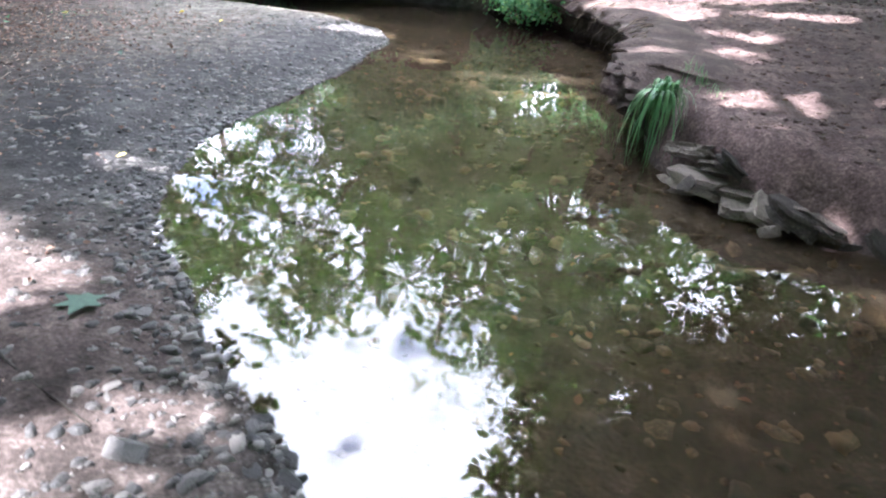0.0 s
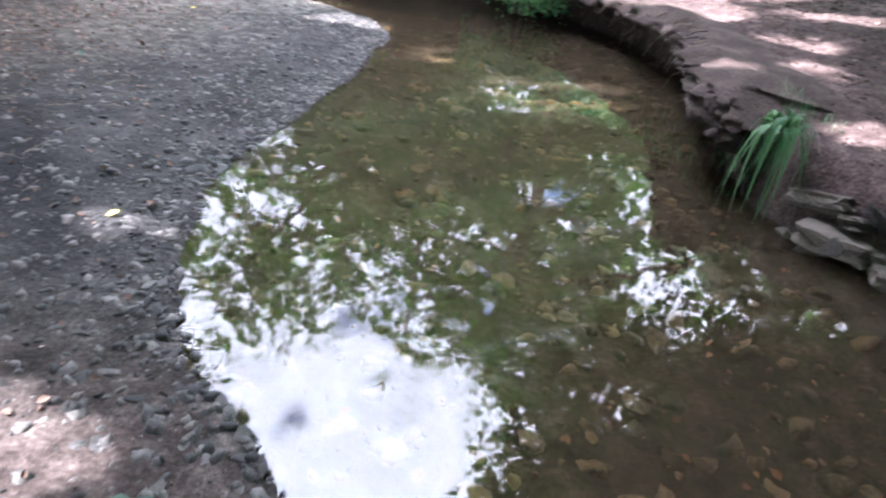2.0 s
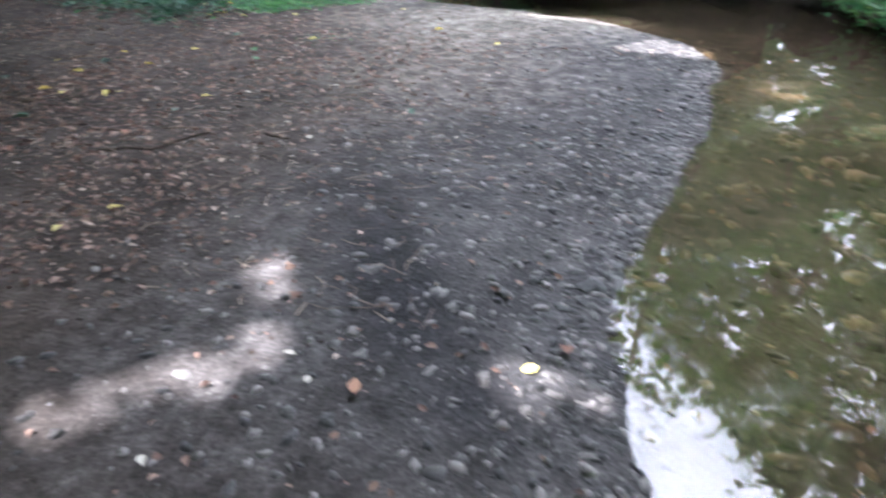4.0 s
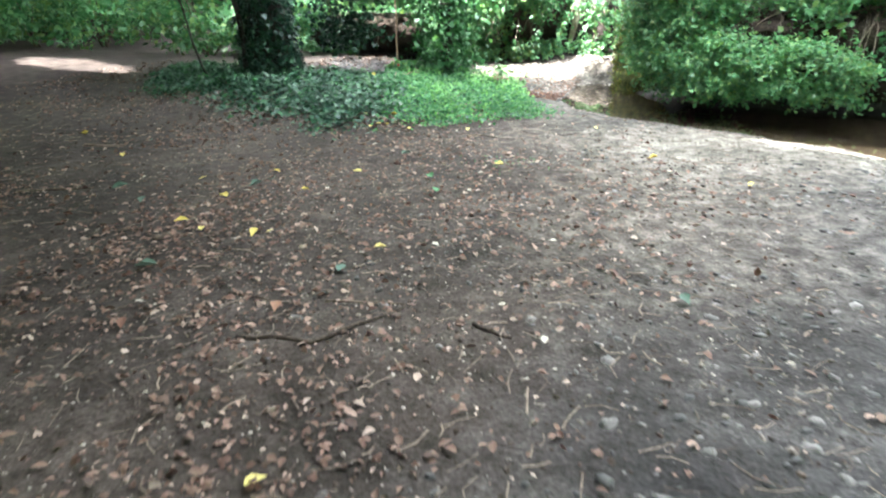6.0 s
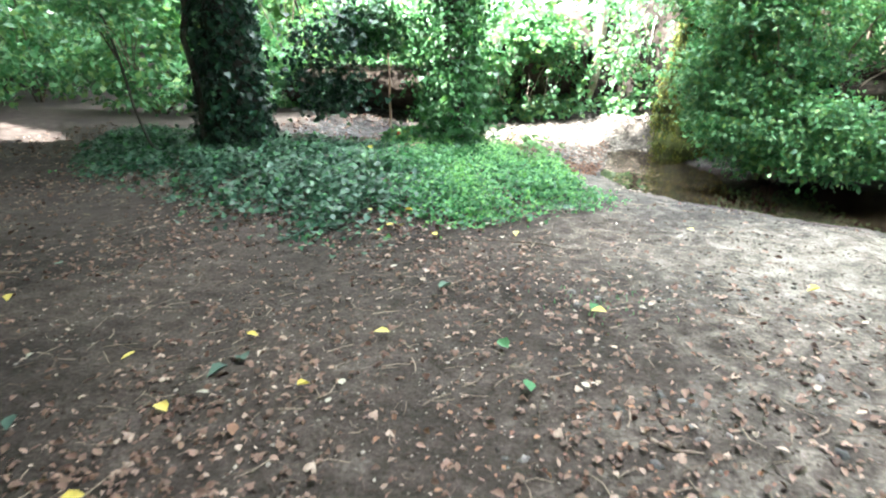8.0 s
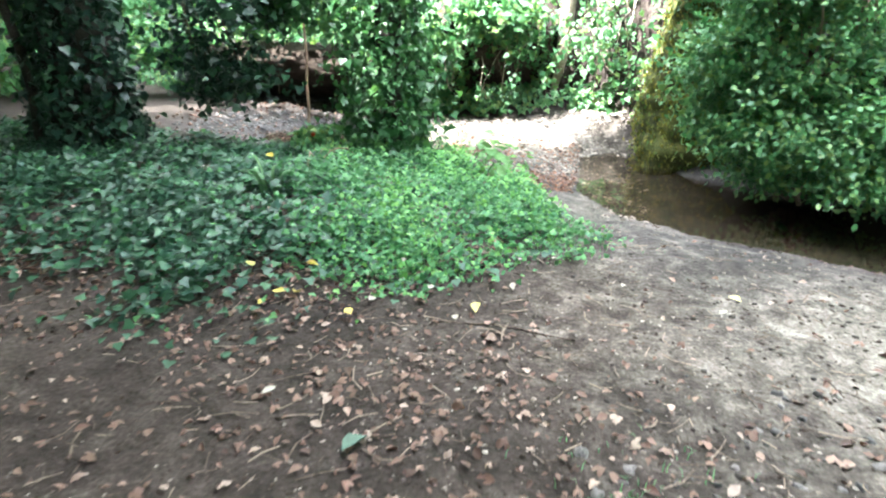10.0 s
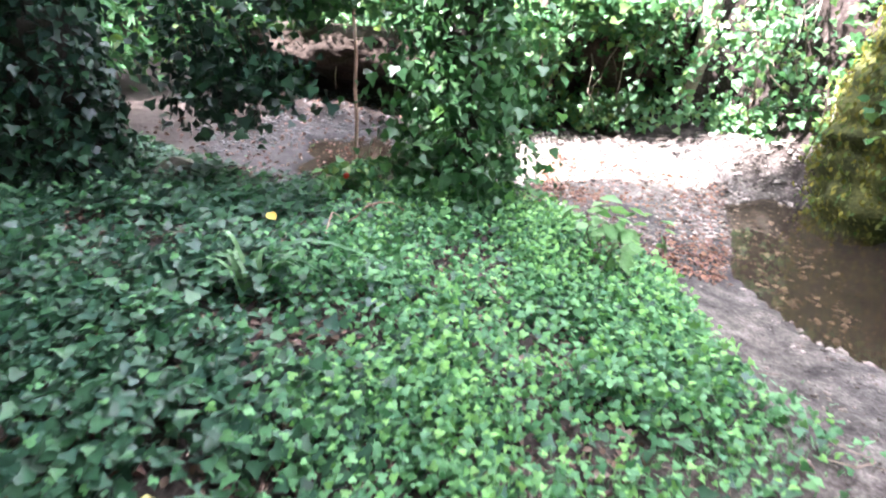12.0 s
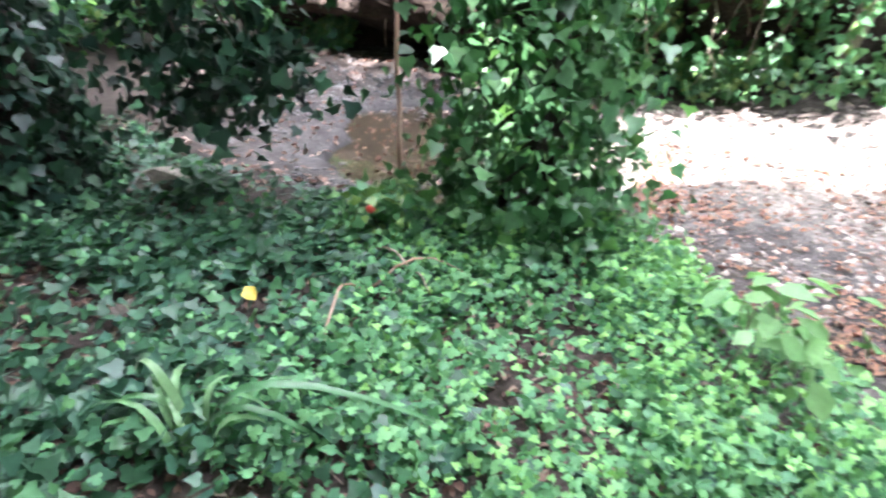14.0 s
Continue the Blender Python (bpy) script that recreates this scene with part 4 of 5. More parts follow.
def far_woods(seed=90):
    r = np.random.default_rng(seed)
    n = 80000
    a = r.uniform(0, 2 * math.pi, n)
    d = r.uniform(20, 40, n)
    z = r.random(n) ** 1.3 * 15
    P = np.stack([-4 + d * np.cos(a), 7 + d * np.sin(a), z], -1)
    P = P[vnoise(a * 9, z, .55, 1) * .6 + vnoise(d, z, .5, 2) * .4 > .42]
    gap = (np.abs(P[:, 0] + 8.5 + .25 * (P[:, 1] - 20)) < 6) & (P[:, 1] > 12) & (P[:, 2] < 15) & (r.random(len(P)) < .9)
    P = P[~gap]
    P[:, 2] += ground_z(P[:, 0], P[:, 1])
    P = P[~sky_gap(P)]
    N = r.normal(size=(len(P), 3)) + np.array([0, 0, .8])
    tagged(put("far_woods", leaf_mesh("far_woods", P, N, r.uniform(.6, 1.2, len(P)), KITE, r), CROWN), "hazy green far woodland foliage", "woods", kind="stuff")


far_woods()


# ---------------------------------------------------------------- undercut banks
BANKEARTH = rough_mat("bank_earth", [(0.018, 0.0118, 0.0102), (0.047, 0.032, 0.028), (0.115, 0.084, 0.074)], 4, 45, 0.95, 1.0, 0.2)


def ledge(name, path, profile, seed, label, mat, lump=.10):
    """A lumpy earth lip along a line; profile: distance outwards over the water (+) and height."""
    r = np.random.default_rng(seed)
    p = np.array(path, float)
    seg = np.r_[0, np.cumsum(np.hypot(*np.diff(p, axis=0).T))]
    n = max(8, int(seg[-1] / .05))
    t = np.linspace(0, seg[-1], n)
    cx, cy = np.interp(t, seg, p[:, 0]), np.interp(t, seg, p[:, 1])
    dx, dy = np.gradient(cx), np.gradient(cy)
    ln = np.hypot(dx, dy)
    ox, oy = -dy / ln, dx / ln
    pr = np.array(profile, float)
    k = 22
    f = np.linspace(0, len(pr) - 1, k)
    off, hh = np.interp(f, range(len(pr)), pr[:, 0]), np.interp(f, range(len(pr)), pr[:, 1])
    T, K = np.meshgrid(t, np.arange(k), indexing="ij")
    bump = lump * (fbm(T * 1.0, K * .22, 2.2, seed % 5) - .5) * 2 + .09 * (vnoise(T, K * .25, 7, seed % 4) - .5) + .05 * (vnoise(T, K * .3, 17, 2) - .5)
    fade = smooth(np.minimum(T, seg[-1] - T) / .5)
    o = off[None] * (.35 + .65 * fade) + bump * (off[None] > -.3)
    V = np.stack([cx[:, None] + ox[:, None] * o, cy[:, None] + oy[:, None] * o, hh[None] * (.75 + .25 * fade) + .05 * (vnoise(T, K * .2, 3, 1) - .5)], -1)
    i = np.arange(n * k).reshape(n, k)
    q = np.stack([i[:-1, :-1], i[1:, :-1], i[1:, 1:], i[:-1, 1:]], -1).reshape(-1, 4)
    return tagged(put(name, np_mesh(name, V.reshape(-1, 3), q), mat, smooth=True), label, "bank", kind="structure")


ledge("bank_1", [(1.36, 4.35), (1.38, 4.8), (1.68, 5.5), (2.12, 6.8), (2.0, 8.5), (1.5, 10.1), (.7, 11.3)],
      [(-.95, .48), (-.5, .56), (-.15, .59), (.10, .54), (.16, .45), (.02, .38), (-.30, .30), (-.52, .12), (-.56, -.25)], 3, "undercut bare earth stream bank", BANKEARTH, .16)
# these two banks take the darkened earth, which paints in the hollows' shade
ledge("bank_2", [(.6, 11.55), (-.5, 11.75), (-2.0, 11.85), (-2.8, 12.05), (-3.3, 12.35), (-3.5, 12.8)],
      [(-1.1, 1.15), (-.5, 1.2), (.0, 1.12), (.26, 1.0), (.28, .82), (.0, .62), (-.45, .3), (-.6, -.25)], 4, "undercut earth bank below the bushes, shade in its dark colour", EARTH, .14)
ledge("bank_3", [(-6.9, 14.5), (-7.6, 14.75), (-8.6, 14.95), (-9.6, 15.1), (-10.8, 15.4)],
      [(-.9, .95), (-.3, 1.0), (.2, .92), (.34, .78), (.28, .62), (-.15, .5), (-.55, .28), (-.6, -.1)], 6, "overhanging raw earth bank, the hollow's shade in its dark colour", EARTH, .16)

ledge("bank_4", [(-5.35, 14.75), (-5.7, 14.9), (-6.1, 14.95), (-6.6, 14.95), (-6.9, 14.85)],
      [(-.9, 1.8), (-.2, 1.8), (.22, 1.65), (.3, 1.5), (.0, 1.38), (-.4, 1.05), (-.45, .7), (-.5, -.1)], 8, "overhanging lip of sunlit earth above a dark hollow", BANKEARTH, .16)


def bank_lip():
    """Clods of earth breaking away along the lip of the bare bank."""
    r = np.random.default_rng(76)
    path = [(1.36, 4.35), (1.38, 4.8), (1.68, 5.5), (2.12, 6.8), (2.0, 8.5)]
    for i in range(110):
        k = int(r.integers(0, 4))
        t = r.random()
        x, y = path[k][0] + t * (path[k + 1][0] - path[k][0]), path[k][1] + t * (path[k + 1][1] - path[k][1])
        me = rock_mesh("earth_clod", 260 + i, r.uniform(.5, .8), 2, .35)
        ob = put("earth_clod", me, BANKEARTH)
        ob.location = (x - r.uniform(-.05, .12), y, r.uniform(.36, .56))
        sz = r.uniform(.02, .075)
        ob.scale, ob.rotation_euler = (sz, sz * r.uniform(.8, 1.4), sz), (0, 0, r.uniform(0, 6))
        tagged(ob, "crumbling clod of earth on the bank's lip", "clod", "clods on the bank")


def mossy_face():
    """Yellow mossy rock face in ledges at the end of the pool."""
    r = np.random.default_rng(77)
    n, k = 60, 40
    u, v = np.meshgrid(np.linspace(-1, 1, n), np.linspace(0, 1, k), indexing="ij")
    step = .045 * np.abs(np.sin(v * 24 + 2.5 * vnoise(u, v, 3, 1))) + .16 * (fbm(u * 2, v * 4, 1.6, 2) - .5)
    rad = .62 * np.sqrt(np.clip(1 - .7 * (v - .25) ** 2, .05, 1)) + step
    a = u * 1.9
    V = np.stack([-3.55 - np.cos(a) * rad * 1.25 + .14 * v, 13.55 - np.sin(a) * rad, v * (1.6 + .25 * vnoise(u, 0 * v, 2.5, 3)) - .1], -1)
    i = np.arange(n * k).reshape(n, k)
    q = np.stack([i[:-1, :-1], i[1:, :-1], i[1:, 1:], i[:-1, 1:]], -1).reshape(-1, 4)
    tagged(put("rock_face", np_mesh("rock_face", V.reshape(-1, 3), q), MOSSROCK, smooth=True), "yellow-green mossy rock face beside the pool", "rock")


mossy_face()


# ---------------------------------------------------------------- stones
def rock_mesh(name, seed, flat=.55, sub=2, rough=.12):
    r = np.random.default_rng(seed)
    bm = bmesh.new()
    bmesh.ops.create_icosphere(bm, subdivisions=sub, radius=1)
    cut = [(Vector(r.normal(size=3)).normalized(), r.uniform(.28, .7)) for _ in range(11)]
    for v in bm.verts:
        for nrm, d in cut:
            e = v.co.dot(nrm) - d
            if e > 0:
                v.co -= nrm * e * .97
        v.co *= 1 + rough * (noise.noise(v.co * 1.7 + Vector((seed, 0, 0))))
        v.co.z *= flat
    me = from_bm(name, bm)
    me.polygons.foreach_set("use_smooth", np.zeros(len(me.polygons), dtype=bool))
    return me


def block_mesh(name, seed):
    r = np.random.default_rng(seed)
    bm = bmesh.new()
    bmesh.ops.create_cube(bm, size=2)
    bmesh.ops.subdivide_edges(bm, edges=bm.edges[:], cuts=3, use_grid_fill=True)
    for v in bm.verts:
        c = v.co
        layer = .10 * math.sin(c.z * 9 + seed)
        k = 1 - .10 * (abs(c.x) > .9) * (abs(c.y) > .9)
        v.co = Vector((c.x * (k + layer), c.y * (k + layer), c.z)) + Vector(r.normal(size=3)) * .07 + Vector((.24, .22, .2)) * noise.noise(c * 1.1 + Vector((seed, 3, 1)))
        v.co.z *= .42
    return from_bm(name, bm)


bank_lip()
BLOCKS = [block_mesh("block", 230 + i) for i in range(4)]
ROCKS = [rock_mesh("stone", 200 + i, .35 + .1 * (i % 4)) for i in range(7)]


def stone(name, x, y, size, label, k=0, mat=STONE, z=None, rot=(0, 0, 0), squash=(1, 1, 1), group=""):
    me = ROCKS[k % 7]
    if mat is not STONE:
        me = me.copy()
        me.materials.clear()
    ob = put(name, me, mat)
    g = float(ground_z(x, y)) if z is None else z
    ob.location = (x, y, g + size * .12)
    ob.rotation_euler = rot
    ob.scale = [size * q for q in squash]
    return tagged(ob, label, "stone", group)


r = np.random.default_rng(79)
SHELF = [(1.50, 3.72), (1.66, 3.46), (1.86, 3.24), (2.10, 3.02), (2.38, 2.78), (2.70, 2.52), (3.1, 2.2)]
for i in range(14):
    t = (i % 11) / 11 * 5.6 + r.uniform(0, .3)
    k = int(t)
    x, y = (SHELF[k][c] + (t - k) * (SHELF[k + 1][c] - SHELF[k][c]) for c in (0, 1))
    tier = i // 11
    sz = r.uniform(.09, .16)
    ob = put("bank_rock", BLOCKS[i % 4], SLATE)
    ob.location, ob.scale = (x + .09 * tier + .03 + r.normal() * .03, y + .08 * tier + .02, .06 + .15 * tier + r.uniform(-.03, .05)), (sz * r.uniform(.7, 1.1), sz * r.uniform(.45, .7), sz * r.uniform(.35, .8))
    ob.rotation_euler = (r.normal() * .25, .1 + r.normal() * .22, -.72 + r.normal() * .5)
    tagged(ob, "weathered flat rock wedged in the stream bank", "stone", "bank rocks")
DARK = [(-.56, 1.5), (-.40, 1.47), (-.93, 1.29), (-.70, 1.22), (-.42, 1.25), (-.92, 2.07), (-1.64, 4.45), (-1.20, 2.06), (-1.15, 2.38), (-1.54, 4.43), (-1.77, 4.35), (-1.65, 4.57), (-1.28, 2.67), (-1.33, 2.8)]
for i, (x, y) in enumerate(DARK):
    stone("shore_stone", x, y, (.055, .07, .08, .06)[i % 4], "dark wet slaty stone at the water's edge", i, WETSTONE, rot=(0, 0, i * 1.3), squash=(1.2, .85, .75), group="stones along the shore")
stone("pale_stone", -8.3, 11.5, .17, "pale grey block of stone among ivy", 2, PALESTONE, .38, (.1, 0, .4), (1.1, .8, 1.2))
stone("pale_stone", -7.51, 10.67, .09, "small brownish stone among ivy leaves", 4, SLATE, .37, (.3, 0, 1), (1, .8, 1.2))
r = np.random.default_rng(81)
made = 0
while made < 290:
    i = int(r.integers(1, 10))
    t = r.random()
    a, b = STREAM[i], STREAM[i + 1]
    x, y = a[0] + t * (b[0] - a[0]) - abs(r.normal()) * .26 + .05, a[1] + t * (b[1] - a[1]) - r.random() * .1
    if y < .9:
        continue
    stone("shore_stone", x, y, r.uniform(.016, .046), "grey angular stone on the shingle shore", made, rot=(0, 0, r.uniform(0, 6)), squash=(1.15, r.uniform(.5, .9), r.uniform(.3, .6)), group="stones along the shore")
    made += 1


def pebbles(name, n, seed, box, pick, lo, hi, label, mat=STONE):
    r = np.random.default_rng(seed)
    x, y = r.uniform(box[0], box[1], n), r.uniform(box[2], box[3], n)
    d = outline_field(STREAM, x, y)[0]
    k = r.random(n) < pick(x, y, d)
    x, y = x[k], y[k]
    z = ground_z(x, y)
    ok = z < .9
    x, y, z = x[ok], y[ok], z[ok]
    n = len(x)
    m = 7 if hi > .02 else 5
    w = np.arange(m) * 2 * math.pi / m
    tv = np.concatenate([np.stack([np.cos(w), np.sin(w), 0 * w - .7], -1), np.stack([.74 * np.cos(w + .2), .74 * np.sin(w + .2), 0 * w + .7], -1)])
    tf = np.array([[a, (a + 1) % m, m + (a + 1) % m] for a in range(m)] + [[a, m + (a + 1) % m, m + a] for a in range(m)] + [[m, m + a, m + 1 + a] for a in range(1, m - 1)])
    s = lo + (hi - lo) * r.random(n) ** 3.0
    a = r.uniform(0, 6.28, n)
    jit = np.tile(1 + .8 * (r.random((n, m)) - .5), (1, 2)) * (1 + .35 * (r.random((n, 2 * m)) - .5))
    L = tv[None] * jit[:, :, None] * np.stack([s * r.uniform(.8, 1.3, n), s * r.uniform(.6, 1, n), s * r.uniform(.2, .5, n)], -1)[:, None]
    c, q = np.cos(a)[:, None], np.sin(a)[:, None]
    V = np.stack([x[:, None] + L[..., 0] * c - L[..., 1] * q, y[:, None] + L[..., 0] * q + L[..., 1] * c, z[:, None] + L[..., 2] + s[:, None] * .1], -1)
    T = tf[None] + (np.arange(n) * len(tv))[:, None, None]
    return tagged(put(name, np_mesh(name, V.reshape(-1, 3), T.reshape(-1, 3)), mat), label, "gravel", kind="stuff")


pebbles("shingle", 120000, 82, (-4.8, .3, .7, 9), lambda x, y, d: np.where(d < 0, 0, .42 * np.exp(-d / .28) + .13 * np.exp(-d / 1.5) * smooth((vnoise(x, y, 1.7, 4) - .25) / .3)), .005, .034, "grey slaty shingle and grit along the shore")
pebbles("stream_bed_stones", 6500, 83, (-1.8, 2.6, .9, 9.5), lambda x, y, d: np.where(d > -.03, 0, .42), .014, .075, "brown stones on the stream bed", BEDSTONE)
# sunny_shingle takes the pale stone to add sunlight brightness by colour
pebbles("sunny_shingle", 26000, 84, (-7.0, -4.2, 11.2, 14.4), lambda x, y, d: np.where(d < 0, .12, .75 * (in_patch(x, y) < .15) * (.12 + .88 * smooth((y - 11.9) / .7)) * (.15 + .85 * smooth((vnoise(x, y, 2.2, 3) - .3) / .3))), .004, .03, "shingle beside the pool, sunlight put into its pale colour", PALESTONE)
pebbles("beach_grit", 40000, 85, (-5.5, -1.5, 5, 11.2), lambda x, y, d: np.where(d < 0, 0, .35 * np.exp(-d / 1.3)), .005, .018, "fine pale grit on the beach", SLATE)


# ---------------------------------------------------------------- fallen leaves and sticks
def fallen(points, name, label, mat, outline, size, seed):
    r = np.random.default_rng(seed)
    for x, y in points:
        z = float(ground_z(x, y))
        s = size * r.uniform(.8, 1.25)
        me = leaf_mesh(name, [(0, 0, 0)], [(r.normal() * .12, r.normal() * .12, 1)], [s], outline, r, curl=1.6)
        ob = put(name, me, mat)
        ob.location = (x, y, z + .032 + (.05 if in_patch(np.array(x), np.array(y)) > .4 else 0))
        tagged(ob, label, "leaf", name + "s on the ground")


fallen([(-1.95, 3.71), (-2.65, 8.13), (-4.19, 4.39), (-4.3, 4.19), (-5.47, 6.16), (-5.36, 6.18), (-5.75, 6.0), (-5.98, 6.15), (-6.07, 6.63), (-5.68, 6.96), (-6.56, 6.99), (-7.78, 7.33), (-8.8, 7.86),
        (-6.17, 7.31), (-5.5, 7.55), (-4.57, 8.08), (-4.67, 6.15), (-6.38, 9.28), (-3.35, 8.78), (-5.24, 9.34), (-6.14, 9.39), (-6.21, 9.09), (-6.15, 9.17), (-6.1, 9.17), (-5.8, 9.08), (-4.04, 9.73)],
       "yellow_leaf", "yellow fallen leaf lying on the soil", YELLOW, OVAL, .075, 301)
tip_leaf = put("yellow_leaf", leaf_mesh("yellow_leaf", [(0, 0, 0)], [(.1, -.5, 1)], [.085], OVAL, np.random.default_rng(309), curl=1.4), YELLOW)
tip_leaf.location = (-7.05, 10.82, float(ground_z(-7.05, 10.82)) + .17)
tagged(tip_leaf, "yellow fallen leaf caught on the ivy carpet", "leaf", "yellow_leafs on the ground")
fallen([(-4.89, 7.53), (-4.75, 7.26), (-4.55, 8.17)], "lime_leaf", "yellow-green fallen leaf on the soil", HERB, OVAL, .085, 302)
fallen([(-6.64, 6.43), (-6.01, 7.07), (-7.0, 6.49), (-7.98, 7.82), (-5.45, 8.17), (-5.64, 5.54), (-4.73, 5.9), (-3.05, 6.15), (-6.05, 7.0)], "green_leaf", "dull green fallen leaf on the soil", GREENFALL, OVAL, .10, 303)
fallen([(-1.41, 2.1)], "maple_leaf", "large green lobed leaf lying on shingle", GREENFALL, PALM, .15, 304)
fallen([(-1.85, 3.82), (-2.55, 3.39), (-6.17, 6.29), (-3.67, 6.56), (-5.76, 6.63), (-4.78, 5.4), (-5.35, 5.04), (-4.66, 6.11)], "rust_leaf", "rust-brown curled fallen leaf on the soil", RUST, OVAL, .075, 305)
fallen([(-2.61, 5.68), (-3.79, 5.77), (-2.87, 3.55), (-2.72, 3.4), (-5.42, 5.17), (-3.56, 5.55), (-3.09, 3.01), (-5.56, 9.51), (-5.49, 9.42), (-5.73, 9.2), (-5.1, 9.62), (-4.55, 9.74), (-4.93, 10.02), (-5.09, 9.98),
        (-4.07, 9.57), (-5.29, 9.13), (-5.99, 6.79), (-5.82, 8.44), (-5.68, 9.63), (-4.49, 7.28), (-4.33, 8.19), (-6.99, 7.88), (-5.49, 6.87), (-4.58, 7.79), (-5.49, 7.01), (-4.38, 6.3), (-7.0, 6.83), (-3.73, 6.58)],
       "pale_leaf", "pale dry underside of a fallen leaf", PALELEAF, OVAL, .05, 306)


def litter(name, n, seed, box, pick, size, mat, outline, label, curl=1.8):
    r = np.random.default_rng(seed)
    x, y = r.uniform(box[0], box[1], n), r.uniform(box[2], box[3], n)
    d = outline_field(STREAM, x, y)[0]
    k = r.random(n) < pick(x, y, d)
    x, y = x[k], y[k]
    P = np.stack([x, y, ground_z(x, y) + .012], -1)
    N = np.array([0, 0, 1]) + .3 * r.normal(size=(len(x), 3))
    tagged(put(name, leaf_mesh(name, P, N, size * r.uniform(.4, 1.3, len(x)), outline, r, curl=curl), mat), label, "leaf litter", kind="stuff")


LITTER_PICK = lambda x, y, d: (.22 + .78 * np.exp(-((x + 5.5 + .25 * (y - 7)) / 1.5) ** 2)) * (1 - .9 * np.clip(1.5 * land(x, y)[3], 0, 1)) * np.where(d < .3, 0, (.06 + .94 * smooth((d - 1.4) / 2.0)) * (.12 + .88 * vnoise(x, y, 1.1, 2)) ** 1.6)
litter("crumpled_litter", 32000, 314, (-11, -2, 3.6, 12.4), LITTER_PICK, .034, LITTER, STAR, "crumpled lobed dead leaves on the soil", 4.0)
litter("bitten_litter", 48000, 315, (-11, -2, 3.6, 12.4), LITTER_PICK, .028, LITTER, KITE, "broken bits of dead leaf on the soil", 2.5)
litter("leaf_litter", 20000, 310, (-12, -2, 3.6, 12.4), lambda x, y, d: np.where(d < .3, 0, (.1 + .9 * smooth((d - 1.2) / 2.2)) * (.15 + .85 * vnoise(x, y, 1.1, 2)) ** 1.6), .045, LITTER, OVAL, "brown leaf litter on the woodland soil")
litter("beach_litter", 1600, 311, (-5, -.6, .8, 9), lambda x, y, d: np.where(d < .1, 0, .4), .035, LITTER, OVAL, "scattered small dry leaves on the beach")
pebbles("bank_clods", 14000, 86, (1.4, 7, 2.2, 11), lambda x, y, d: np.where(d < .25, 0, .8), .006, .03, "crumbs and clods of earth on the bare bank", BANKEARTH)
pebbles("soil_crumbs", 16000, 87, (-10, -2.5, 3.5, 10), lambda x, y, d: np.where(d < 1, 0, .6), .004, .016, "crumbs of earth and grit on the trodden soil", EARTH)
pebbles("pale_grit", 16000, 89, (-7.5, -2.4, 4, 9.6), lambda x, y, d: np.where(d < .6, 0, .55 * smooth((vnoise(x, y, 1.4, 1) - .25) / .4)), .003, .012, "pale specks of grit trodden into the soil", PALESTONE)
litter("red_litter", 900, 317, (-5.8, -3.4, 5.9, 8.0), lambda x, y, d: np.exp(-((x + 4.5) / .55) ** 2 - ((y - 6.9) / .5) ** 2), .03, RUST, OVAL, "heap of russet dead leaves on the trodden soil", 2.6)
litter("hump_litter", 5000, 316, (-9.6, -5.2, 8.9, 11.4), lambda x, y, d: .7 * smooth(in_patch(x, y) / .25), .045, LITTER, OVAL, "brown dead leaves showing between the ivy", 3.0)
litter("bank_litter", 1500, 312, (1.5, 7, 2.5, 11), lambda x, y, d: np.where(d < .3, 0, .5), .05, LITTER, OVAL, "scattered dry leaves on the bare bank")
litter("orange_litter", 6500, 313, (-6.3, -4.9, 11.8, 13.7), lambda x, y, d: np.where(d < 0, 0, (.15 + .85 * smooth((vnoise(x, y, 2.1, 1) - .3) / .5))), .034, RUST, OVAL, "orange-brown leaves lying on wet shingle")


def stick(pts, rad, label, mat=TWIG, seed=1, name="stick", lift=.0, fork=True):
    r = np.random.default_rng(seed)
    p = [(x, y, float(ground_z(x, y)) + rad * .8 + lift) for x, y in pts]
    fine = []
    for a, b in zip(p, p[1:]):
        fine += curve_pts(a, b, 5, (r.normal() * .01, r.normal() * .01, 0), r, rad * .4)[:-1]
    fine.append(p[-1])
    bm = bmesh.new()
    tube(bm, fine, np.linspace(rad, rad * .45, len(fine)), 7, .3, r)
    if fork:
        k = len(fine) // 2
        e = np.array(fine[k]) + np.array([r.normal() * .07, r.normal() * .07, .012])
        tube(bm, [fine[k], tuple((np.array(fine[k]) + e) / 2 + .004), tuple(e)], [rad * .55, rad * .4, rad * .2], 6)
    return tagged(put(name, from_bm(name, bm), mat, smooth=True), label, "stick", "sticks on the ground")


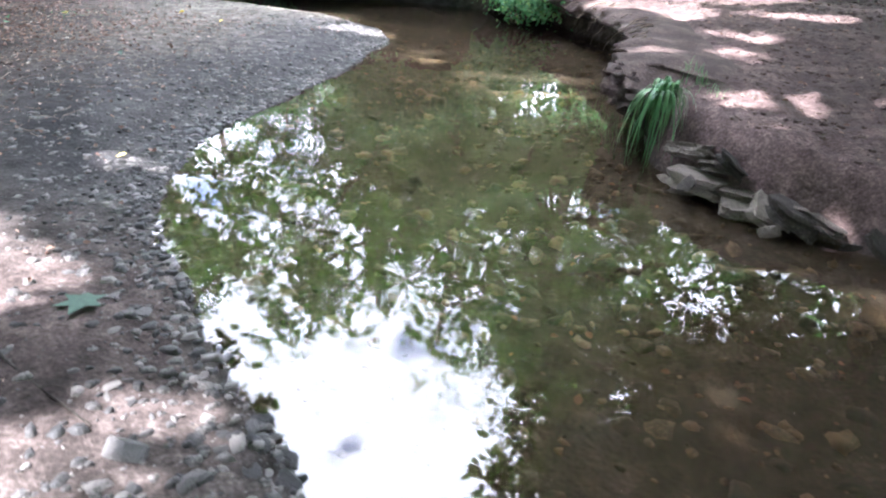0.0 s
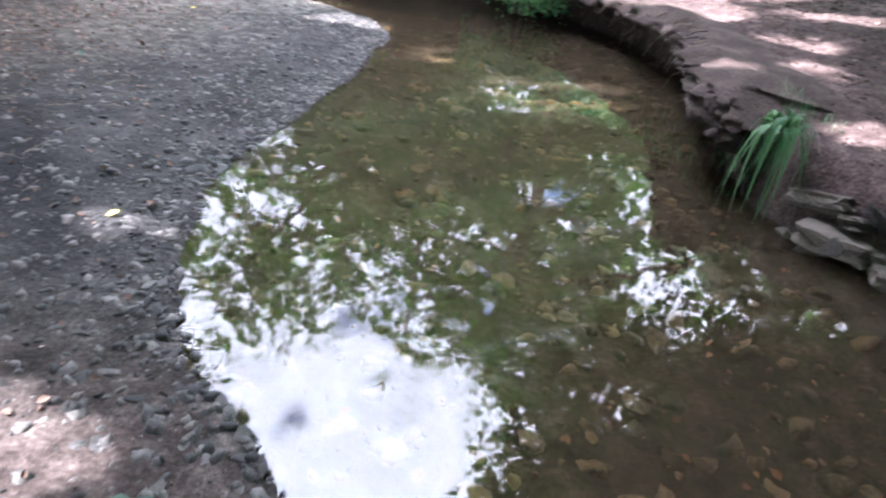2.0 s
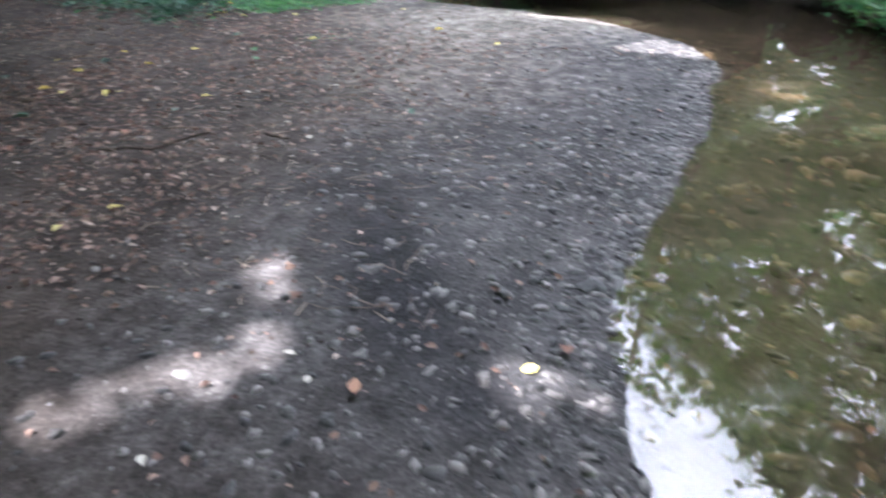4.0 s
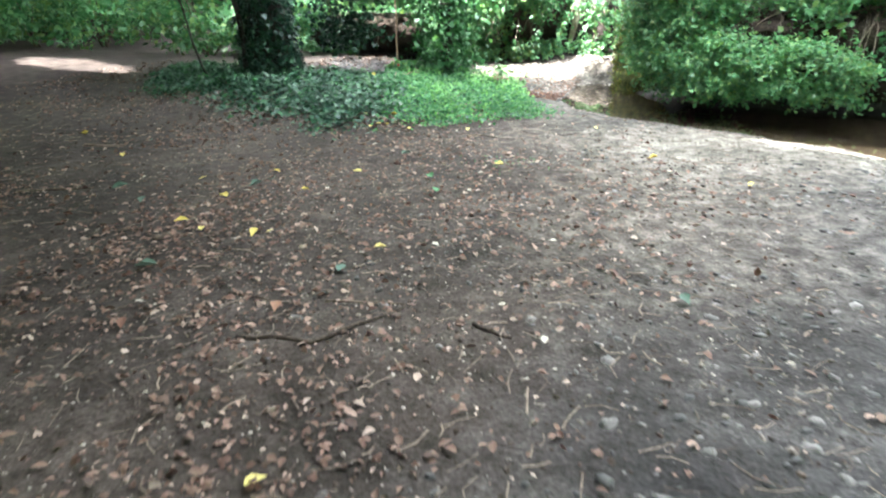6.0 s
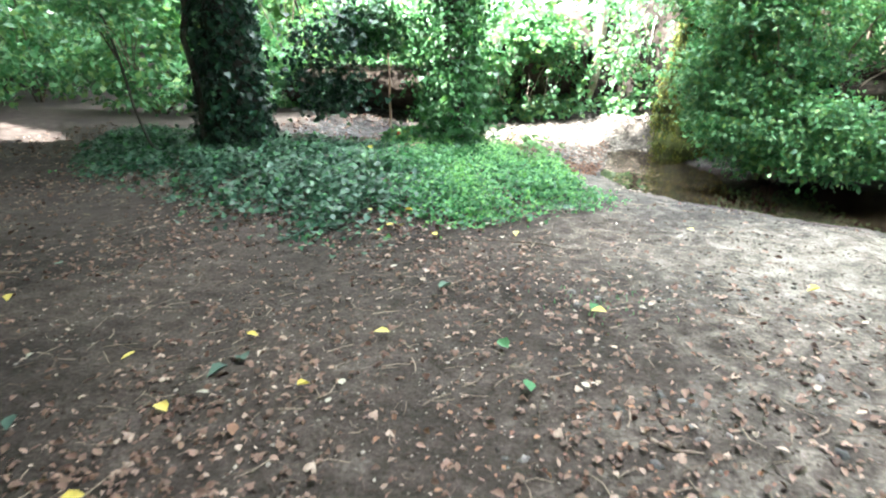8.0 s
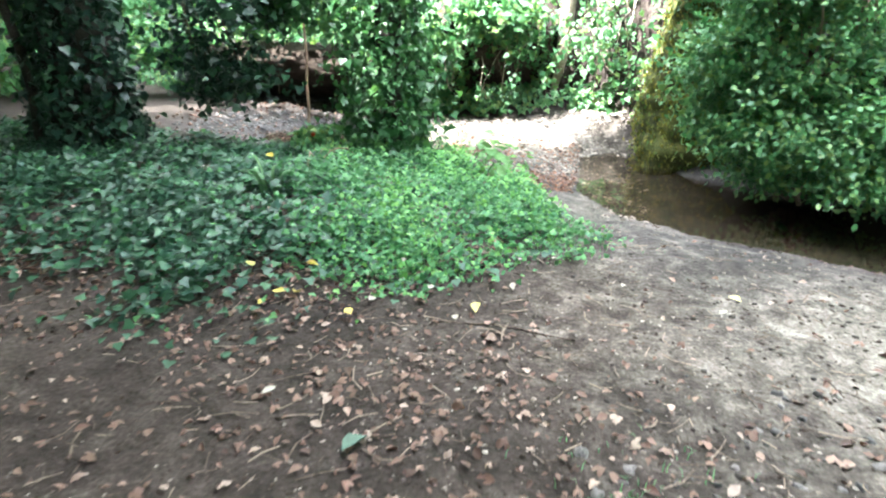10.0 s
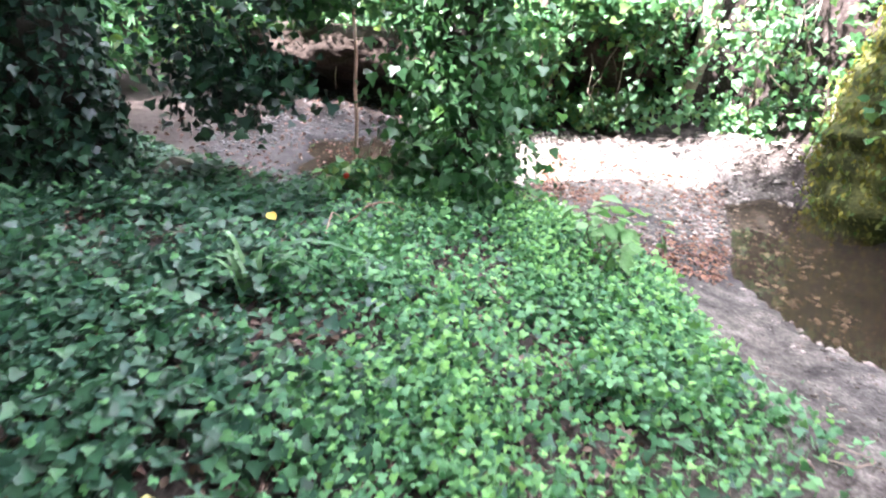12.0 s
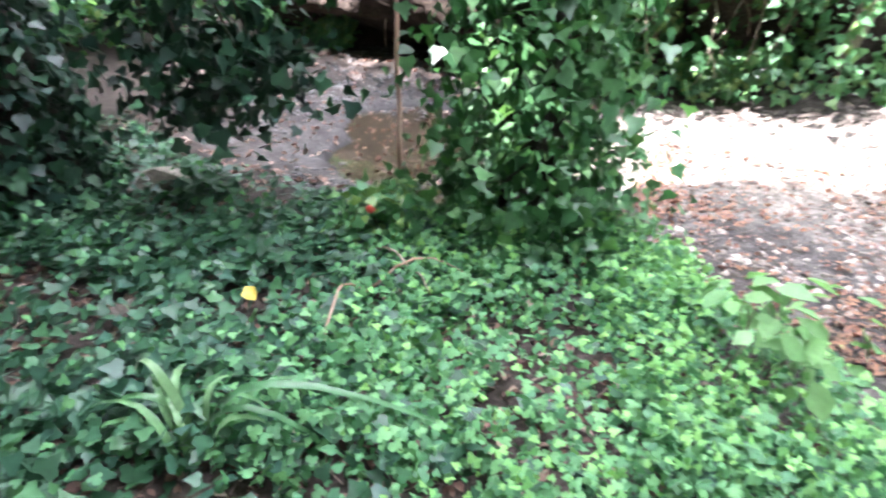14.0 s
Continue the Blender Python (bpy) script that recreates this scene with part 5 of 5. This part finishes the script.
for i, (pts, rad) in enumerate([([(-5.42, 9.17), (-5.13, 9.2), (-4.76, 9.17)], .008), ([(-4.78, 5.1), (-4.46, 5.18), (-4.37, 5.35), (-4.23, 5.61)], .013),
                                ([(-3.88, 5.58), (-3.69, 5.52)], .013), ([(-4.6, 5.52), (-4.24, 5.63)], .007), ([(-7.66, 6.24), (-7.23, 6.51)], .012), ([(-5.1, 5.44), (-4.78, 5.41)], .008),
                                ([(-6.42, 5.92), (-6.26, 5.98)], .008), ([(-5.99, 5.87), (-5.88, 5.96)], .02), ([(-4.24, 7.02), (-4.06, 7.0)], .008), ([(-4.85, 6.46), (-4.85, 6.6)], .006),
                                ([(-8.51, 7.54), (-8.13, 7.68)], .014), ([(-1.45, 2.56), (-1.06, 2.29)], .010), ([(-1.5, 1.66), (-1.05, 1.36)], .011)]):
    stick(pts, rad * (.6 if pts[0][1] < 3 else 1), "bent brown fallen stick lying on the soil" if len(pts) > 2 else "short brown fallen stick on the ground", DARKSHADEBARK if pts[0][1] < 3 else TWIG, seed=400 + i)


def twigs(n, seed, box):
    r = np.random.default_rng(seed)
    x, y = r.uniform(box[0], box[1], n), r.uniform(box[2], box[3], n)
    d = outline_field(STREAM, x, y)[0]
    k = d > .6
    x, y = x[k], y[k]
    n = len(x)
    a, ln, w = r.uniform(0, 6.28, n), r.uniform(.03, .16, n), r.uniform(.0015, .004, n)
    u = np.stack([np.cos(a), np.sin(a), 0 * a], -1)
    v = np.stack([-np.sin(a), np.cos(a), 0 * a], -1)
    up = np.array([0, 0, 1.0])
    c = np.stack([x, y, ground_z(x, y) + .012], -1)
    V = []
    for e, bend in ((-.5, 0), (0, .12), (.5, 0)):
        m = c + u * (ln * e)[:, None] + v * (ln * bend * r.normal(size=n))[:, None]
        for q in (v, up * 1.0, -v):
            V.append(m + q * w[:, None])
    V = np.stack(V, 1)
    f = np.array([[0, 3, 4, 1], [1, 4, 5, 2], [3, 6, 7, 4], [4, 7, 8, 5]])
    T = f[None] + (np.arange(n) * 9)[:, None, None]
    tagged(put("twigs", np_mesh("twigs", V.reshape(-1, 3), T.reshape(-1, 4)), TWIG), "thin brown twigs strewn on the soil", "twigs", kind="stuff")


twigs(3600, 320, (-11, -2.4, 3.8, 12))


# ---------------------------------------------------------------- sedges, cane, roots, dead wood
def blade_mesh(name, length, arch, width, seed):
    r = np.random.default_rng(seed)
    V, k = [], 9
    for i in range(k):
        t = i / (k - 1)
        out = length * (.18 * t + .62 * t * t) * arch
        up = length * (.95 * t - (.45 + .75 * arch) * t ** 2.4)
        w = width * (1 - t ** 2.2) + .0008
        V += [(-w, out, up + w * .3), (0, out, up), (w, out, up + w * .3)]
    F = []
    for i in range(k - 1):
        a = i * 3
        F += [(a, a + 1, a + 4, a + 3), (a + 1, a + 2, a + 5, a + 4)]
    return np_mesh(name, np.array(V), np.array(F))


def drooping_blade(name, length, arch, width):
    """A blade that rises a little, arches over and hangs."""
    V, F, k = [], [], 9
    for i in range(k):
        t = i / (k - 1)
        out, up = length * arch * .42 * (1 - (1 - t) ** 1.6), length * (1.25 * t - (1.05 + .8 * arch) * t * t)
        w = width * (1 - t ** 2.2) + .0008
        V += [(-w, out, up + w * .3), (0, out, up), (w, out, up + w * .3)]
        if i:
            a = 3 * i - 3
            F += [(a, a + 1, a + 4, a + 3), (a + 1, a + 2, a + 5, a + 4)]
    return np_mesh(name, np.array(V), np.array(F))


DROOPING = [drooping_blade("blade", .44 + .07 * (i % 3), (.3, .6, .8, 1.0, 1.2, .45)[i], .0095) for i in range(6)]
BLADES = [blade_mesh("blade", .42 + .07 * (i % 3), (.55, .9, 1.1, 1.25, 1.0, .3)[i], .010, i) for i in range(6)]


def sedge(x, y, z, n, seed, label, scale=1.0, lean=(0, 0), aim=None, blades=BLADES):
    r = np.random.default_rng(seed)
    ob = base("sedge_tuft", x, y, z, label, "plant")
    for i in range(n):
        b = put("blade", blades[int(r.integers(0, 6))], SEDGE, ob)
        b.location = (r.normal() * .025, r.normal() * .025, 0)
        b.rotation_euler = (lean[0] + r.normal() * .12, lean[1] + r.normal() * .12, r.uniform(0, 6.28) if aim is None else aim + r.normal() * .5)
        s = scale * r.uniform(.7, 1.15)
        b.scale = (s, s, s)
    return ob


sedge(1.53, 4.14, .45, 112, 501, "green arching sedge tuft growing from the bank edge", .95, blades=DROOPING)
sedge(-6.88, 10.34, float(ground_z(-6.88, 10.34)) + .04, 13, 502, "few long sedge blades among the ivy", 1.15, aim=1.7)
sedge(-6.78, 10.36, float(ground_z(-6.78, 10.36)) + .04, 6, 503, "thin arching sedge blades among herbs", 1.3, aim=-1.0)


def stem(name, pts, radii, mat, label, category, seed=1, wob=.15, sides=8):
    bm = bmesh.new()
    tube(bm, pts, radii, sides, wob, np.random.default_rng(seed))
    return tagged(put(name, from_bm(name, bm), mat, smooth=True), label, category)


stem("cane", curve_pts((-7.68, 12.76, -.05), (-7.66, 12.78, 2.1), 9, (.01, 0, 0), np.random.default_rng(5), .006), np.linspace(.016, .012, 9), CANE, "upright reddish-brown cane rising from the wet gravel", "cane")
stem("slender_tree", curve_pts((-5.3, 14.85, .4), (-5.15, 14.95, 4.0), 9, (.06, 0, 0), np.random.default_rng(6), .02), np.linspace(.09, .06, 9), PALEBARK, "pale sunlit slender tree stem on the bank", "tree")
stem("dead_branch", curve_pts((-6.55, 15.0, 1.75), (-5.98, 14.85, 1.3), 6, (0, 0, .03), np.random.default_rng(7), .01), np.linspace(.03, .022, 6), PALEBARK, "pale broken dead branch sticking from the bank", "branch")
stem("sapling", curve_pts((-9.35, 10.45, .25), (-9.95, 10.25, 2.7), 9, (-.05, 0, 0), np.random.default_rng(8), .02), np.linspace(.017, .009, 9), DARKSHADEBARK, "thin leaning sapling stem beside the path, coloured shade-dark", "tree")
stem("sapling", curve_pts((-9.0, 10.75, .25), (-9.15, 10.85, 2.8), 9, (-.04, 0, 0), np.random.default_rng(9), .02), np.linspace(.04, .03, 9), DARKSHADEBARK, "upright stem next to the ivy-clad trunk, coloured shade-dark", "tree")
r = np.random.default_rng(510)
for i in range(38):
    y = r.uniform(5.6, 9.0)
    x = float(np.interp(y, [5.5, 6.8, 8.5, 9.5], [1.5, 1.92, 1.8, 1.6])) + r.normal() * .04
    stem("hanging_root", curve_pts((x + .25, y, .55 + r.random() * .08), (x + r.normal() * .05 - .02, y + r.normal() * .08, r.uniform(.2, .42)), 6, (-.05, 0, .03), r, .015), np.linspace(.006, .002, 6), TWIG, "pale root hanging from the undercut bank", "root")["group"] = "roots under the bank"
for i in range(44):
    x = r.uniform(-9.4, -3.9)
    fy, fh = far_base(np.array(x))
    y, z = float(fy) + r.uniform(-.15, .45), r.uniform(.7, 2.1)
    stem("hanging_root", curve_pts((x, y, z), (x + r.normal() * .15, y - .25, z - r.uniform(.3, .8)), 6, (0, -.12, .0), r, .02), np.linspace(.012, .004, 6) * r.uniform(.4, 1.3), PALEBARK if i % 2 else TWIG, "pale root and stem hanging down the bank", "root")["group"] = "roots under the bank"

# bramble stems over the herbs
for i, (a, b, h) in enumerate([((-6.77, 10.79), (-6.86, 11.13), .1), ((-6.86, 11.13), (-6.6, 11.45), .1), ((-7.05, 11.49), (-6.62, 11.22), .08)]):
    za, zb = float(ground_z(*a)) + .1, float(ground_z(*b)) + .13
    stem("bramble_stem", curve_pts((*a, za), (*b, zb), 7, (0, 0, h), np.random.default_rng(520 + i), .008), np.linspace(.006, .003, 7), CANE if i < 2 else PALEBARK, "dry arching bramble stem above low herbs", "stem")
bm = bmesh.new()
bmesh.ops.create_icosphere(bm, subdivisions=2, radius=.018)
for v in bm.verts:
    v.co *= 1 + .18 * noise.noise(v.co * 120)
berry = tagged(put("red_berry", from_bm("red_berry", bm), BERRY, smooth=True), "small bright red berry among ivy leaves", "berry")
berry.location = (-7.03, 11.48, .50)
make_shrub("hazel_sprig", -5.6, 11.35, (.22, .2, .12), 540, "sprig of large soft light green leaves beside the shingle", 12, 3, .10, SPRIG, OVAL, centre=(0, 0, .30), stems=9, spread=.05, flat=.25, thick=.003)
make_shrub("hazel_sprig", -5.35, 11.6, (.22, .2, .1), 541, "thin sprig of broad leaves over wet shingle", 8, 3, .10, SPRIG, OVAL, centre=(0, 0, .28), stems=7, spread=.05, flat=.25, thick=.003)


# ---------------------------------------------------------------- grass at the hump's edge, wet gravel behind it
def grass(name, n, seed, pick, box, lo, hi, mat, label):
    r = np.random.default_rng(seed)
    x, y = r.uniform(box[0], box[1], n), r.uniform(box[2], box[3], n)
    k = r.random(n) < pick(x, y)
    x, y = x[k], y[k]
    n = len(x)
    a, h = r.uniform(0, 6.28, n), r.uniform(lo, hi, n)
    out = np.stack([np.cos(a), np.sin(a)], -1) * (h * r.uniform(.2, .9, n))[:, None]
    z = ground_z(x, y)
    w = .0022
    sx, sy = -np.sin(a) * w, np.cos(a) * w
    V = []
    for t, up in ((0, 0), (.35, .6), (1, .85)):
        for sgn in (-1, 1):
            q = (1 - .8 * t) * sgn
            V.append(np.stack([x + out[:, 0] * t * t + sx * q, y + out[:, 1] * t * t + sy * q, z + h * up], -1))
    V = np.stack(V, 1)
    f = np.array([[0, 1, 3, 2], [2, 3, 5, 4]])
    T = f[None] + (np.arange(n) * 6)[:, None, None]
    tagged(put(name, np_mesh(name, V.reshape(-1, 3), T.reshape(-1, 4)), mat), label, "grass", kind="stuff")


edge = lambda x, y: np.clip(1.2 - 5 * np.abs(in_patch(x, y) - .4), 0, 1) * smooth((x + 6.0) / .6)
grass("edge_grass", 5000, 601, edge, (-6.4, -4.2, 9.4, 12.2), .03, .10, SEDGE, "thin young grass at the edge of the herbs")
grass("moss_grass", 5200, 605, lambda x, y: np.exp(-((x + 4.92) / .30) ** 2 - ((y - 10.5) / .30) ** 2) + .7 * np.exp(-((x + 4.54) / .22) ** 2 - ((y - 8.25) / .2) ** 2), (-5.8, -4.0, 7.7, 11.3), .012, .04, HERB, "mossy yellow-green young grass on bare soil")
grass("bank_grass", 4200, 602, lambda x, y: np.exp(-((y - 5.2) / 1.2) ** 2) * .6, (1.35, 2.0, 4.3, 8.8), .03, .12, SEDGE, "sparse grass along the lip of the bank")
pebbles("wet_gravel", 7000, 88, (-9.6, -6.6, 12.1, 15.3), lambda x, y, d: .75 * smooth((vnoise(x, y, 1.6, 2) - .3) / .3), .005, .04, "dark wet gravel behind the ivy hump", WETSTONE)
litter("wet_litter", 1400, 603, (-9.8, -6.6, 12.2, 14.9), lambda x, y, d: .6 + 0 * x, .05, LITTER, OVAL, "dead leaves on the wet gravel", 3.0)
for i, (x, y) in enumerate([(1.58, 3.86), (1.78, 3.52), (2.1, 3.2), (2.32, 2.95), (2.55, 2.8), (1.6, 3.5), (1.95, 3.1)]):
    stone("bank_rock", x - .08, y - .04, .06 + .015 * (i % 3), "small broken rock at the foot of the bank", i + 3, SLATE, .03 + .05 * (i % 3), (.2 * i, .1, i), (1.2, .9, 1), "bank rocks")
# ivy leaves standing out of the carpet, one by one
carpet_ob = bpy.data.objects["ivy_carpet"]
r = np.random.default_rng(610)
LEAVES = [leaf_mesh("ivy_leaf", [(0, 0, 0)], [(0, 0, 1)], [.052], IVYL, r, tip=[(0, 1, 0)], curl=2.2) for i in range(4)]
count = 0
while count < 290:
    x, y = r.uniform(-8.6, -5.6), r.uniform(9.0, 11.2)
    if r.random() > float(in_patch(np.array(x), np.array(y))) * float(1 - .7 * herb_side(np.array(x), np.array(y))):
        continue
    lf = put("ivy_leaf", LEAVES[count % 4], IVY, carpet_ob)
    lf.location = (x, y, float(ground_z(x, y)) + r.uniform(.07, .13))
    lf.rotation_euler = (r.normal() * .3 + .15, r.normal() * .3, r.uniform(0, 6.28))
    sc = r.uniform(.7, 1.25)
    lf.scale = (sc, sc, sc)
    count += 1


def moss_leaves():
    """Small yellow-green moss and fern leaves over the rock face."""
    r = np.random.default_rng(620)
    me = bpy.data.objects["rock_face"].data
    co = np.array([v.co[:] for v in me.vertices])
    nr = np.array([v.normal[:] for v in me.vertices])
    k = r.integers(0, len(co), 5200)
    P = co[k] + r.normal(size=(len(k), 3)) * .03 + nr[k] * .02
    N = nr[k] + .5 * r.normal(size=P.shape)
    N[:, 0] -= .5
    tip = np.tile(np.array([0, 0, -1.0]), (len(k), 1))
    put("moss", leaf_mesh("moss", P, N, r.uniform(.02, .06, len(k)), OVAL, r, tip), MOSSLEAF, bpy.data.objects["rock_face"], "yellow-green moss and small hanging leaves")


MOSSLEAF = leaf_mat("moss_leaf", [(0.07, 0.085, 0.018), (0.16, 0.145, 0.028), (0.11, 0.13, 0.034), (0.05, 0.095, 0.03)], 0.8, 0.15, .1)
moss_leaves()
litter("sunken_leaves", 380, 604, (-1.6, 2.4, 1.0, 9.5), lambda x, y, d: np.where(d > -.1, 0, .5), .05, RUST, OVAL, "brown leaves sunk on the stream bed", 1.5)
